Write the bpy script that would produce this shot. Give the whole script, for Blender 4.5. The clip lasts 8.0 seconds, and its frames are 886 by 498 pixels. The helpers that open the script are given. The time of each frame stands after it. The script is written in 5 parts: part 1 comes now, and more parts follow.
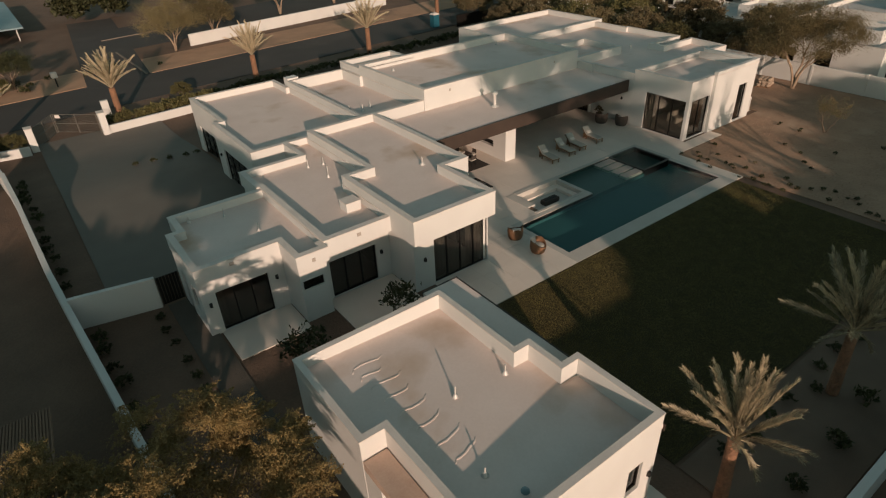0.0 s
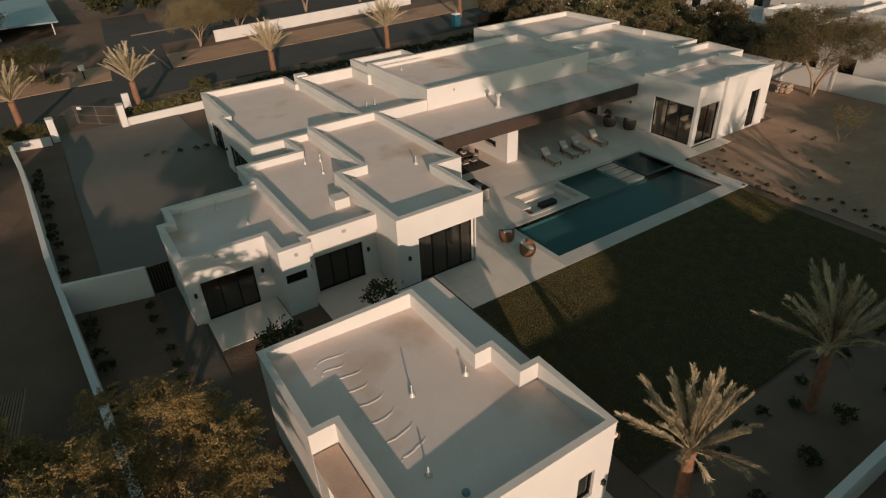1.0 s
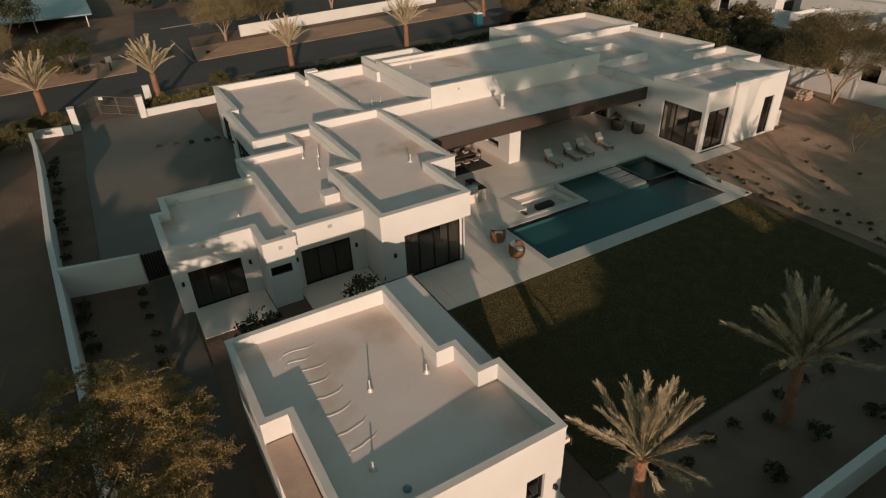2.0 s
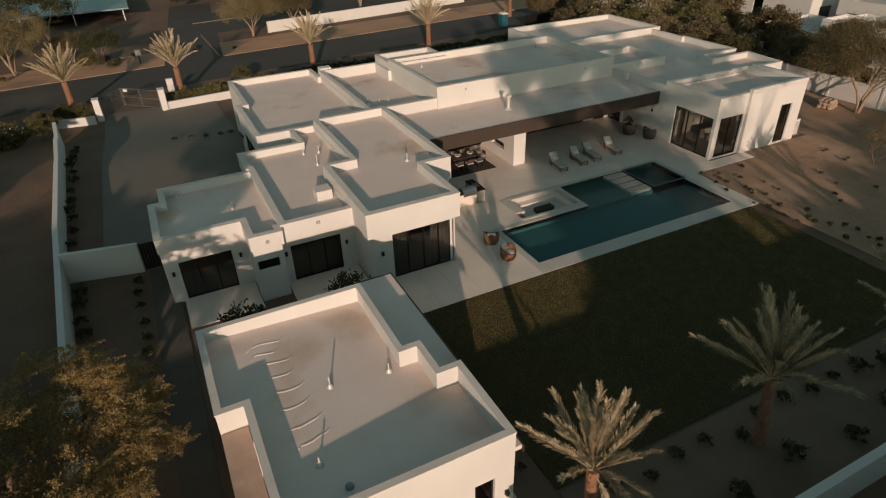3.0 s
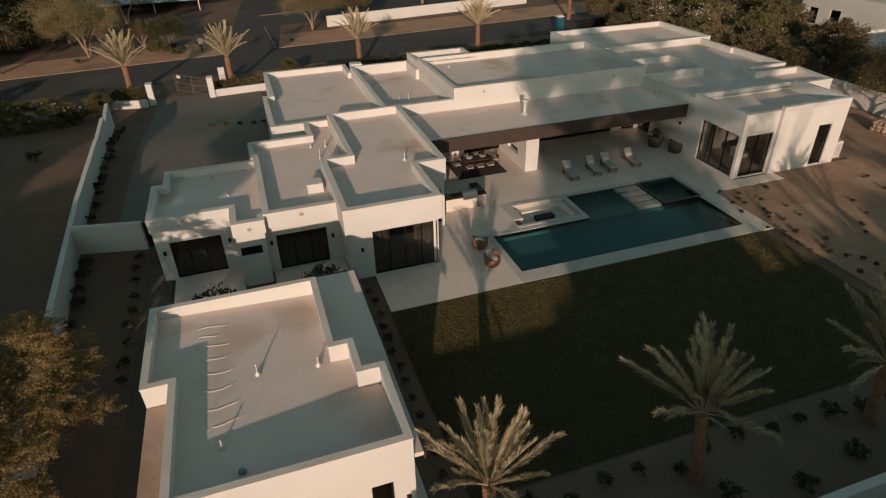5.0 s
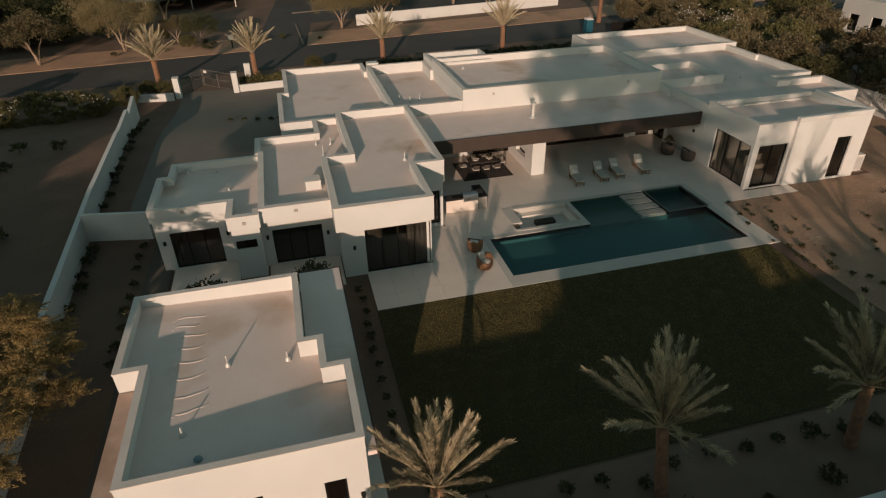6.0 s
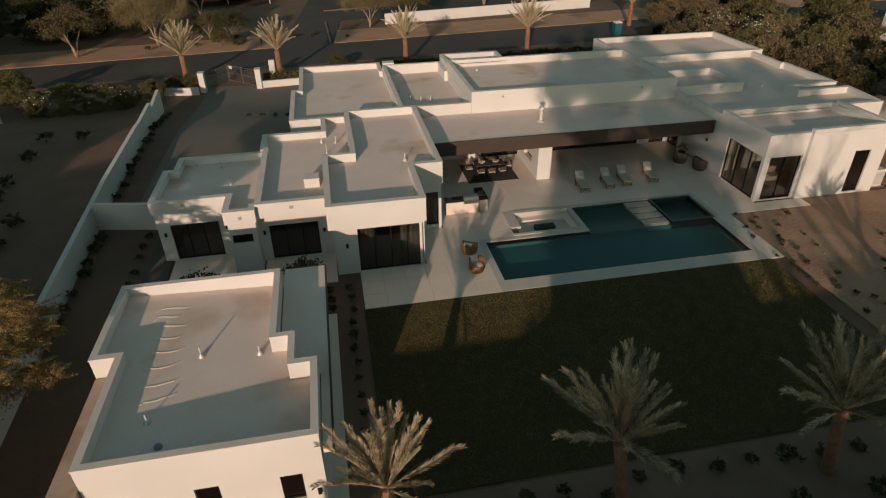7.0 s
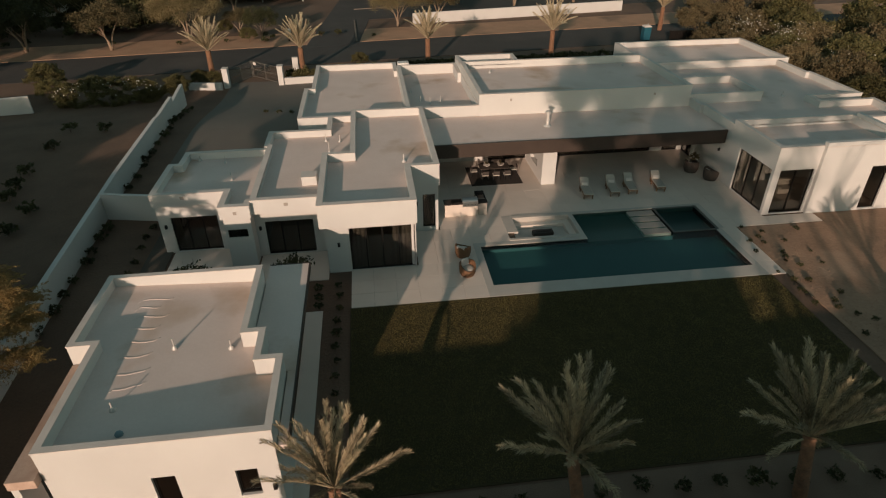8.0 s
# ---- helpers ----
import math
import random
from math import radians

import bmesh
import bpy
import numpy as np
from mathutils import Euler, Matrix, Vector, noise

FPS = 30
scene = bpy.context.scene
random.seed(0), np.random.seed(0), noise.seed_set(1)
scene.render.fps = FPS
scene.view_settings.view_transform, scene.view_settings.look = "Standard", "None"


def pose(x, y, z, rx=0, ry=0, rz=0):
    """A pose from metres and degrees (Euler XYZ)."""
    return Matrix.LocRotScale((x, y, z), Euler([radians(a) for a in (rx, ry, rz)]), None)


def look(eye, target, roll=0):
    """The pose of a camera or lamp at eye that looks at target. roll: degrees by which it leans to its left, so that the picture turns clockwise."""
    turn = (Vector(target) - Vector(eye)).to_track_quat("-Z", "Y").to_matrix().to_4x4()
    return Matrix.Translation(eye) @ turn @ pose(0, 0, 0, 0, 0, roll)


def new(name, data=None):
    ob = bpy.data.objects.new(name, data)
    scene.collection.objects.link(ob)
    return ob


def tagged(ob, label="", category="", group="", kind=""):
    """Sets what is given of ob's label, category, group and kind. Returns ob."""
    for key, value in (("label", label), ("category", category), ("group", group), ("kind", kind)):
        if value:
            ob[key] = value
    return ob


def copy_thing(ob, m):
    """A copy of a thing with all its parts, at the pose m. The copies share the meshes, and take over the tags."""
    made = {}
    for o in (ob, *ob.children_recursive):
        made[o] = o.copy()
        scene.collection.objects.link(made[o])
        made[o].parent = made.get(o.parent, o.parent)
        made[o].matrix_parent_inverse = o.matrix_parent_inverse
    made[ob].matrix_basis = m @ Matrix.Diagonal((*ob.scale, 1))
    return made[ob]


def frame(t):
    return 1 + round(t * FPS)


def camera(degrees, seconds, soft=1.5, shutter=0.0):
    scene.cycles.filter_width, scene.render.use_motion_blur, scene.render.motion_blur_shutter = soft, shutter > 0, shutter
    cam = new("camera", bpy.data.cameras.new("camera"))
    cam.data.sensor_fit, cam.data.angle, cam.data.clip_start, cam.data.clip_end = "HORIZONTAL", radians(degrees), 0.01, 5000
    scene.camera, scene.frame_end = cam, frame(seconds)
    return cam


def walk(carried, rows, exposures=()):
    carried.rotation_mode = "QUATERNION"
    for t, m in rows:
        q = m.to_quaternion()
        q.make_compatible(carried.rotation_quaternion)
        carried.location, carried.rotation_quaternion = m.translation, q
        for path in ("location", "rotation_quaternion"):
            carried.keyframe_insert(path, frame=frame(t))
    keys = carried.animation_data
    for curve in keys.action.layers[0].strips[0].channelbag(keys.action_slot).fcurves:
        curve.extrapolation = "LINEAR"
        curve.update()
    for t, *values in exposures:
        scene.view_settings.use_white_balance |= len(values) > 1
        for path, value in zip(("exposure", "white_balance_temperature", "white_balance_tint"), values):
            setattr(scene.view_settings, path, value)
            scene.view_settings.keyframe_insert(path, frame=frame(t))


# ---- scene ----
cam = camera(73.3, 8.0, 1.2)
PATH = [
    (0, (1.748, -0.978, 18.442), (2.734, 0.403, 17.382), -2.7),
    (0.5, (2.612, -1.664, 18.435), (3.559, -0.256, 17.376), -2.6),
    (1, (3.545, -2.307, 18.369), (4.453, -0.872, 17.313), -2.5),
    (1.5, (4.436, -2.946, 18.338), (5.305, -1.487, 17.282), -2.3),
    (3, (7.393, -4.6, 18.297), (8.127, -3.068, 17.242), -1.9),
    (3.5, (8.472, -5.058, 18.273), (9.155, -3.502, 17.218), -1.8),
    (4, (9.544, -5.541, 18.27), (10.174, -3.962, 17.216), -1.7),
    (4.5, (10.601, -5.964, 18.306), (11.18, -4.365, 17.252), -1.5),
    (6, (13.821, -7.038, 18.426), (14.24, -5.39, 17.374), -1.1),
    (6.5, (14.87, -7.332, 18.509), (15.236, -5.671, 17.456), -0.9),
    (7, (15.983, -7.54, 18.564), (16.295, -5.868, 17.511), -0.8),
    (7.5, (17.103, -7.713, 18.636), (17.361, -6.033, 17.583), -0.6),
    (8, (18.281, -7.82, 18.705), (18.484, -6.132, 17.651), -0.5),
]
walk(cam, [(t, look(eye, target, roll)) for t, eye, target, roll in PATH], [(0, 0.38, 6900, -12), (4, 0.29, 6900, -12), (8, 0.22, 6900, -12)])

# ---- light ----
SUN_EL, SUN_AZ = 12.0, 201.2
az, el = radians(SUN_AZ), radians(SUN_EL)
SUNWARD = Vector((math.sin(az) * math.cos(el), math.cos(az) * math.cos(el), math.sin(el)))
world = bpy.data.worlds.new("sky")
scene.world = world
world.use_nodes = True
sky = world.node_tree.nodes.new("ShaderNodeTexSky")
sky.sky_type, sky.sun_disc, sky.sun_elevation, sky.sun_rotation = "NISHITA", False, el, az
sky.air_density, sky.dust_density, sky.ozone_density = 1.0, 0.7, 1.0
back = world.node_tree.nodes["Background"]
back.inputs["Strength"].default_value = 0.074
haze = world.node_tree.nodes.new("ShaderNodeHueSaturation")
haze.inputs["Saturation"].default_value, haze.inputs["Hue"].default_value = 0.72, 0.477
world.node_tree.links.new(sky.outputs[0], haze.inputs["Color"])
world.node_tree.links.new(haze.outputs[0], back.inputs["Color"])
sun = new("sun", bpy.data.lights.new("sun", "SUN"))
sun.data.energy, sun.data.angle, sun.data.color = 3.3, radians(0.6), (1.0, 0.66, 0.60)
sun.matrix_world = look(SUNWARD * 200, (0, 0, 0))


# ---- materials ----
def mat(name, a, b=None, rough=0.8, scale=3.0, fine=40.0, bump=0.02, metal=0.0, island=0.0, stain=None, spec=0.4, stretch=(1, 1, 1)):
    """A surface of two colours mixed by coarse and fine noise, with a fine relief; stain adds broad dirt."""
    m = bpy.data.materials.new(name)
    m.use_nodes = True
    t = m.node_tree
    n, l = t.nodes, t.links
    p = n["Principled BSDF"]
    b = b or tuple(c * 0.75 for c in a)
    co = n.new("ShaderNodeTexCoord")
    mp = n.new("ShaderNodeMapping")
    mp.inputs["Scale"].default_value = stretch
    l.new(co.outputs["Object"], mp.inputs[0])
    n1, n2 = n.new("ShaderNodeTexNoise"), n.new("ShaderNodeTexNoise")
    for node, s, d in ((n1, scale, 5), (n2, fine, 3)):
        node.inputs["Scale"].default_value, node.inputs["Detail"].default_value = s, d
        l.new(mp.outputs[0], node.inputs["Vector"])
    mx = n.new("ShaderNodeMath")
    mx.operation = "MULTIPLY_ADD"
    l.new(n1.outputs["Fac"], mx.inputs[0])
    mx.inputs[1].default_value = 1.6
    add = n.new("ShaderNodeMath")
    add.operation = "MULTIPLY_ADD"
    l.new(n2.outputs["Fac"], add.inputs[0])
    add.inputs[1].default_value, add.inputs[2].default_value = 0.8, -0.7
    l.new(add.outputs[0], mx.inputs[2])
    cm = n.new("ShaderNodeMix")
    cm.data_type, cm.clamp_factor = "RGBA", True
    l.new(mx.outputs[0], cm.inputs["Factor"])
    cm.inputs["A"].default_value, cm.inputs["B"].default_value = (*a, 1), (*b, 1)
    out = cm.outputs["Result"]
    if stain:
        n3 = n.new("ShaderNodeTexNoise")
        n3.inputs["Scale"].default_value, n3.inputs["Detail"].default_value = stain[1], 6
        l.new(co.outputs["Object"], n3.inputs["Vector"])
        ramp = n.new("ShaderNodeMapRange")
        ramp.inputs["From Min"].default_value, ramp.inputs["From Max"].default_value = stain[2], stain[2] + 0.15
        l.new(n3.outputs["Fac"], ramp.inputs["Value"])
        sm = n.new("ShaderNodeMix")
        sm.data_type = "RGBA"
        l.new(ramp.outputs[0], sm.inputs["Factor"])
        l.new(out, sm.inputs["A"])
        sm.inputs["B"].default_value = (*stain[0], 1)
        out = sm.outputs["Result"]
    if island:
        g, o = n.new("ShaderNodeNewGeometry"), n.new("ShaderNodeObjectInfo")
        s = n.new("ShaderNodeMath")
        s.operation = "ADD"
        l.new(g.outputs["Random Per Island"], s.inputs[0])
        l.new(o.outputs["Random"], s.inputs[1])
        r = n.new("ShaderNodeMapRange")
        r.inputs["From Max"].default_value = 2.0
        r.inputs["To Min"].default_value, r.inputs["To Max"].default_value = 1 - island, 1 + island
        l.new(s.outputs[0], r.inputs["Value"])
        v = n.new("ShaderNodeHueSaturation")
        l.new(r.outputs[0], v.inputs["Value"])
        l.new(out, v.inputs["Color"])
        out = v.outputs["Color"]
    l.new(out, p.inputs["Base Color"])
    p.inputs["Roughness"].default_value, p.inputs["Metallic"].default_value = rough, metal
    p.inputs["Specular IOR Level"].default_value = spec
    if bump:
        bp = n.new("ShaderNodeBump")
        bp.inputs["Distance"].default_value = bump
        l.new(mx.outputs[0], bp.inputs["Height"])
        l.new(bp.outputs[0], p.inputs["Normal"])
    return m


def leafy(name, a, b, island=0.45, through_light=0.25):
    m = mat(name, a, b, rough=0.6, scale=1.5, fine=9, bump=0, island=island, spec=0.3)
    n, l = m.node_tree.nodes, m.node_tree.links
    p = n["Principled BSDF"]
    tr, mx = n.new("ShaderNodeBsdfTranslucent"), n.new("ShaderNodeMixShader")
    mx.inputs[0].default_value = through_light
    l.new(p.inputs["Base Color"].links[0].from_socket, tr.inputs["Color"])
    l.new(p.outputs[0], mx.inputs[1])
    l.new(tr.outputs[0], mx.inputs[2])
    l.new(mx.outputs[0], n["Material Output"].inputs["Surface"])
    return m


def glassy(name, tint, least, most, grazing=3.0, rough=0.01):
    """Clear tinted glass or water whose gloss grows towards a grazing view."""
    m = bpy.data.materials.new(name)
    m.use_nodes = True
    n, l = m.node_tree.nodes, m.node_tree.links
    n.remove(n["Principled BSDF"])
    tr, gl, mx, lw = (n.new("ShaderNode" + k) for k in ("BsdfTransparent", "BsdfGlossy", "MixShader", "LayerWeight"))
    tr.inputs["Color"].default_value = (*tint, 1)
    gl.inputs["Roughness"].default_value = rough
    power = n.new("ShaderNodeMath")
    power.operation, power.inputs[1].default_value = "POWER", grazing
    rng_node = n.new("ShaderNodeMapRange")
    rng_node.inputs["To Min"].default_value, rng_node.inputs["To Max"].default_value = least, most
    l.new(lw.outputs["Facing"], power.inputs[0])
    l.new(power.outputs[0], rng_node.inputs["Value"])
    l.new(rng_node.outputs[0], mx.inputs[0])
    l.new(tr.outputs[0], mx.inputs[1])
    l.new(gl.outputs[0], mx.inputs[2])
    l.new(mx.outputs[0], n["Material Output"].inputs["Surface"])
    return m


STUCCO = mat("white_stucco", (0.64, 0.63, 0.61), (0.56, 0.548, 0.53), 0.9, 0.35, 60, 0.006, spec=0.2)
CAP = mat("parapet_cap", (0.68, 0.63, 0.59), (0.55, 0.505, 0.47), 0.85, 0.8, 30, 0.004, spec=0.2)
MEMBRANE = mat("roof_membrane", (0.76, 0.64, 0.59), (0.67, 0.555, 0.505), 0.8, 0.5, 9, 0.003, stain=((0.54, 0.40, 0.31), 0.26, 0.57), spec=0.25)
DUSTY = mat("dusty_ledge", (0.58, 0.44, 0.36), (0.44, 0.32, 0.26), 0.9, 0.9, 14, 0.004, stain=((0.38, 0.26, 0.20), 0.5, 0.55), spec=0.2)
BRONZE = mat("dark_bronze", (0.018, 0.016, 0.015), (0.028, 0.025, 0.022), 0.45, 4, 60, 0.0, metal=0.6)
FASCIA = mat("brown_fascia", (0.060, 0.042, 0.033), (0.045, 0.032, 0.026), 0.55, 1.2, 30, 0.003)
DECK = mat("pale_paver", (0.71, 0.625, 0.555), (0.63, 0.55, 0.485), 0.75, 0.6, 25, 0.004, island=0.06)
COPING = mat("pale_coping", (0.52, 0.49, 0.45), (0.45, 0.42, 0.38), 0.7, 1.0, 25, 0.004)
DIRT = mat("desert_ground", (0.175, 0.112, 0.078), (0.11, 0.072, 0.052), 0.95, 0.35, 9, 0.05, stain=((0.185, 0.122, 0.086), 0.07, 0.56))
VERGE = mat("verge_gravel", (0.50, 0.305, 0.195), (0.32, 0.20, 0.13), 0.95, 0.35, 8, 0.06, stain=((0.22, 0.15, 0.105), 0.16, 0.56))
PATHGRAVEL = mat("fine_path_gravel", (0.115, 0.098, 0.08), (0.08, 0.069, 0.057), 0.95, 0.9, 26, 0.03)
GRAVEL = mat("gravel", (0.20, 0.138, 0.10), (0.125, 0.088, 0.067), 0.95, 0.6, 22, 0.05)
SAND = mat("pale_sand", (0.40, 0.262, 0.178), (0.24, 0.155, 0.106), 0.95, 0.4, 5, 0.05, stain=((0.42, 0.295, 0.21), 0.22, 0.55))
GRASS = mat("grass_soil", (0.065, 0.052, 0.024), (0.045, 0.037, 0.017), 0.95, 0.35, 25, 0.03)
BLADES = leafy("grass_blade", (0.225, 0.188, 0.070), (0.085, 0.074, 0.028), 0.5)
ASPHALT = mat("asphalt", (0.062, 0.056, 0.052), (0.045, 0.042, 0.04), 0.9, 0.25, 50, 0.01, stain=((0.08, 0.07, 0.062), 0.09, 0.55))
DRIVE = mat("driveway_paver", (0.165, 0.147, 0.126), (0.13, 0.116, 0.10), 0.85, 0.3, 30, 0.01)
CONCRETE = mat("concrete", (0.40, 0.36, 0.32), (0.33, 0.30, 0.27), 0.85, 0.8, 30, 0.01)
POOLTILE = mat("pool_plaster", (0.034, 0.092, 0.098), (0.029, 0.08, 0.087), 0.6, 0.5, 12, 0.0)
BAJA = mat("shelf_plaster", (0.10, 0.105, 0.096), (0.082, 0.088, 0.081), 0.6, 0.5, 12, 0.0)
WATER = glassy("pool_water", (0.58, 0.84, 0.82), 0.02, 0.8, 5.0, 0.12)
SPATILE = mat("spa_tile", (0.03, 0.045, 0.045), (0.022, 0.035, 0.036), 0.5, 0.8, 14, 0.0)
GLASS = glassy("window_glass", (0.60, 0.60, 0.57), 0.06, 0.8)
TRUNK = mat("palm_trunk", (0.30, 0.155, 0.09), (0.15, 0.085, 0.055), 0.95, 3, 12, 0.06)
BARK = mat("tree_bark", (0.20, 0.14, 0.10), (0.10, 0.07, 0.05), 0.95, 3, 15, 0.03)
PALMLEAF = leafy("palm_frond", (0.54, 0.44, 0.288), (0.11, 0.10, 0.068), 0.65, 0.08)
PALMLEAF.node_tree.nodes["Principled BSDF"].inputs["Roughness"].default_value = 0.42
DRYLEAF = leafy("street_palm_frond", (0.60, 0.51, 0.36), (0.44, 0.365, 0.245), 0.3)
FINE = leafy("palo_verde_leaf", (0.30, 0.245, 0.125), (0.19, 0.155, 0.08), 0.4)
MESQUITE = leafy("mesquite_leaf", (0.31, 0.22, 0.092), (0.17, 0.127, 0.056), 0.4)
OLIVE = leafy("olive_leaf", (0.145, 0.118, 0.06), (0.085, 0.072, 0.038), 0.5)
OLEANDER = leafy("oleander_leaf", (0.215, 0.17, 0.092), (0.10, 0.083, 0.045), 0.55)
HEDGELEAF = leafy("hedge_leaf", (0.15, 0.135, 0.055), (0.075, 0.07, 0.03), 0.5)
YELLOWLEAF = leafy("dry_palo_verde_leaf", (0.20, 0.158, 0.075), (0.115, 0.092, 0.045), 0.45)
PALEBARK = mat("pale_bark", (0.36, 0.27, 0.195), (0.20, 0.145, 0.105), 0.95, 3, 15, 0.03)
SHRUB = leafy("shrub_leaf", (0.07, 0.07, 0.028), (0.04, 0.045, 0.02), 0.5)
FLOWER = mat("white_flower", (0.75, 0.73, 0.66), None, 0.7, 3, 10, 0)
WOOD = mat("teak", (0.26, 0.15, 0.085), (0.19, 0.11, 0.06), 0.6, 2, 30, 0.003, stretch=(1, 8, 8))
CUSHION = mat("pale_cushion", (0.48, 0.44, 0.39), (0.40, 0.37, 0.33), 0.9, 3, 60, 0.003)
WICKER = mat("brown_wicker", (0.22, 0.115, 0.06), (0.13, 0.07, 0.04), 0.7, 6, 60, 0.01)
DARKWICKER = mat("dark_wicker", (0.07, 0.055, 0.045), (0.04, 0.033, 0.03), 0.7, 6, 60, 0.01)
BLACK = mat("black_metal", (0.02, 0.02, 0.02), None, 0.5, 4, 40, 0, metal=0.3)
STEEL = mat("stainless_steel", (0.55, 0.54, 0.52), (0.45, 0.44, 0.43), 0.3, 3, 40, 0, metal=1.0)
GALV = mat("galvanised_vent", (0.62, 0.60, 0.58), (0.5, 0.48, 0.46), 0.5, 3, 30, 0, metal=0.3)
PIPE = mat("grey_vent_pipe", (0.52, 0.50, 0.47), (0.42, 0.40, 0.38), 0.7, 3, 30, 0)
GATEMETAL = mat("weathered_gate_steel", (0.22, 0.20, 0.17), (0.15, 0.135, 0.12), 0.55, 3, 30, 0, metal=0.4)
BLUE = mat("blue_plastic", (0.018, 0.10, 0.14), (0.014, 0.08, 0.115), 0.5, 2, 20, 0)
RUG = mat("dark_rug", (0.035, 0.028, 0.024), (0.055, 0.045, 0.04), 0.95, 4, 60, 0.004)
TILE = mat("clay_tile", (0.20, 0.115, 0.075), (0.13, 0.08, 0.055), 0.85, 2, 20, 0.01, island=0.25)
PALEROOF = mat("pale_flat_roof", (0.52, 0.50, 0.48), (0.42, 0.40, 0.385), 0.8, 0.4, 8, 0.01)
BLUEROOF = mat("blue_grey_metal_roof", (0.20, 0.28, 0.31), (0.16, 0.23, 0.26), 0.5, 0.5, 10, 0.004)
STONE = mat("pale_boulder", (0.42, 0.33, 0.25), (0.28, 0.21, 0.16), 0.95, 3, 15, 0.04)


# ---- mesh helpers ----
def empty(name, at, label, category, group="", kind="", turn=0):
    ob = new(name)
    ob.matrix_basis = pose(*at, 0, 0, turn)
    return tagged(ob, label, category, group, kind)


def mesh_of(name, bm, material, smooth=False):
    me = bpy.data.meshes.new(name)
    bm.to_mesh(me)
    bm.free()
    me.materials.append(material)
    if smooth:
        me.polygons.foreach_set("use_smooth", [True] * len(me.polygons))
    return me


def part(name, bm, material=None, parent=None, label="", m=None, smooth=False):
    """One mesh object from a bmesh (or ready mesh data), under a thing or a part."""
    me = bm if isinstance(bm, bpy.types.Mesh) else mesh_of(name, bm, material, smooth)
    ob = new(name, me)
    if parent:
        ob.parent = parent
    if m is not None:
        ob.matrix_basis = m
    if label:
        ob["label"] = label
    return ob


def box(bm, x0, x1, y0, y1, z0, z1, bevel=0.0, m=None):
    r = bmesh.ops.create_cube(bm, size=1.0, matrix=Matrix.LocRotScale(((x0 + x1) / 2, (y0 + y1) / 2, (z0 + z1) / 2), None, (abs(x1 - x0), abs(y1 - y0), abs(z1 - z0))))
    vs = r["verts"]
    if bevel:
        es = list({e for v in vs for e in v.link_edges})
        rb = bmesh.ops.bevel(bm, geom=es, offset=bevel, segments=2, affect="EDGES", profile=0.6)
        vs = list({v for f in rb["faces"] for v in f.verts} | {v for v in vs if v.is_valid})
    if m is not None:
        bmesh.ops.transform(bm, matrix=m, verts=vs)
    return bm


def boxes(*specs, bevel=0.0):
    bm = bmesh.new()
    for s in specs:
        box(bm, *s, bevel=bevel)
    return bm


def tube(bm, pts, radii, n=7, close=True):
    """A tapered tube through pts."""
    rings = []
    pts = [Vector(p) for p in pts]
    for i, (p, r) in enumerate(zip(pts, radii)):
        d = (pts[min(i + 1, len(pts) - 1)] - pts[max(i - 1, 0)]).normalized()
        a = d.orthogonal().normalized() if abs(d.z) < 0.99 else Vector((1, 0, 0))
        b = d.cross(a).normalized()
        a = b.cross(d)
        rings.append([bm.verts.new(p + r * (math.cos(k * math.tau / n) * a + math.sin(k * math.tau / n) * b)) for k in range(n)])
    for r0, r1 in zip(rings, rings[1:]):
        for k in range(n):
            bm.faces.new((r0[k], r0[(k + 1) % n], r1[(k + 1) % n], r1[k]))
    if close:
        bm.faces.new(rings[0][::-1])
        bm.faces.new(rings[-1])
    return bm


def lathe(bm, profile, n=16, at=(0, 0, 0)):
    """A turned body from (radius, height) pairs."""
    rings = [[bm.verts.new((at[0] + r * math.cos(k * math.tau / n), at[1] + r * math.sin(k * math.tau / n), at[2] + z)) for k in range(n)] for r, z in profile]
    for r0, r1 in zip(rings, rings[1:]):
        for k in range(n):
            bm.faces.new((r0[k], r0[(k + 1) % n], r1[(k + 1) % n], r1[k]))
    bm.faces.new(rings[0][::-1])
    bm.faces.new(rings[-1])
    return bm


def inset(poly, d):
    """The outline moved inwards by d, with mitred corners (outline runs anticlockwise)."""
    out = []
    for i, p in enumerate(poly):
        p, a, b = Vector(p), Vector(poly[i - 1]), Vector(poly[(i + 1) % len(poly)])
        e0, e1 = (p - a).normalized(), (b - p).normalized()
        n0, n1 = Vector((-e0.y, e0.x)), Vector((-e1.y, e1.x))
        out.append(p + (n0 + n1) * (d / max(0.2, 1 + n0.dot(n1))))
    return out


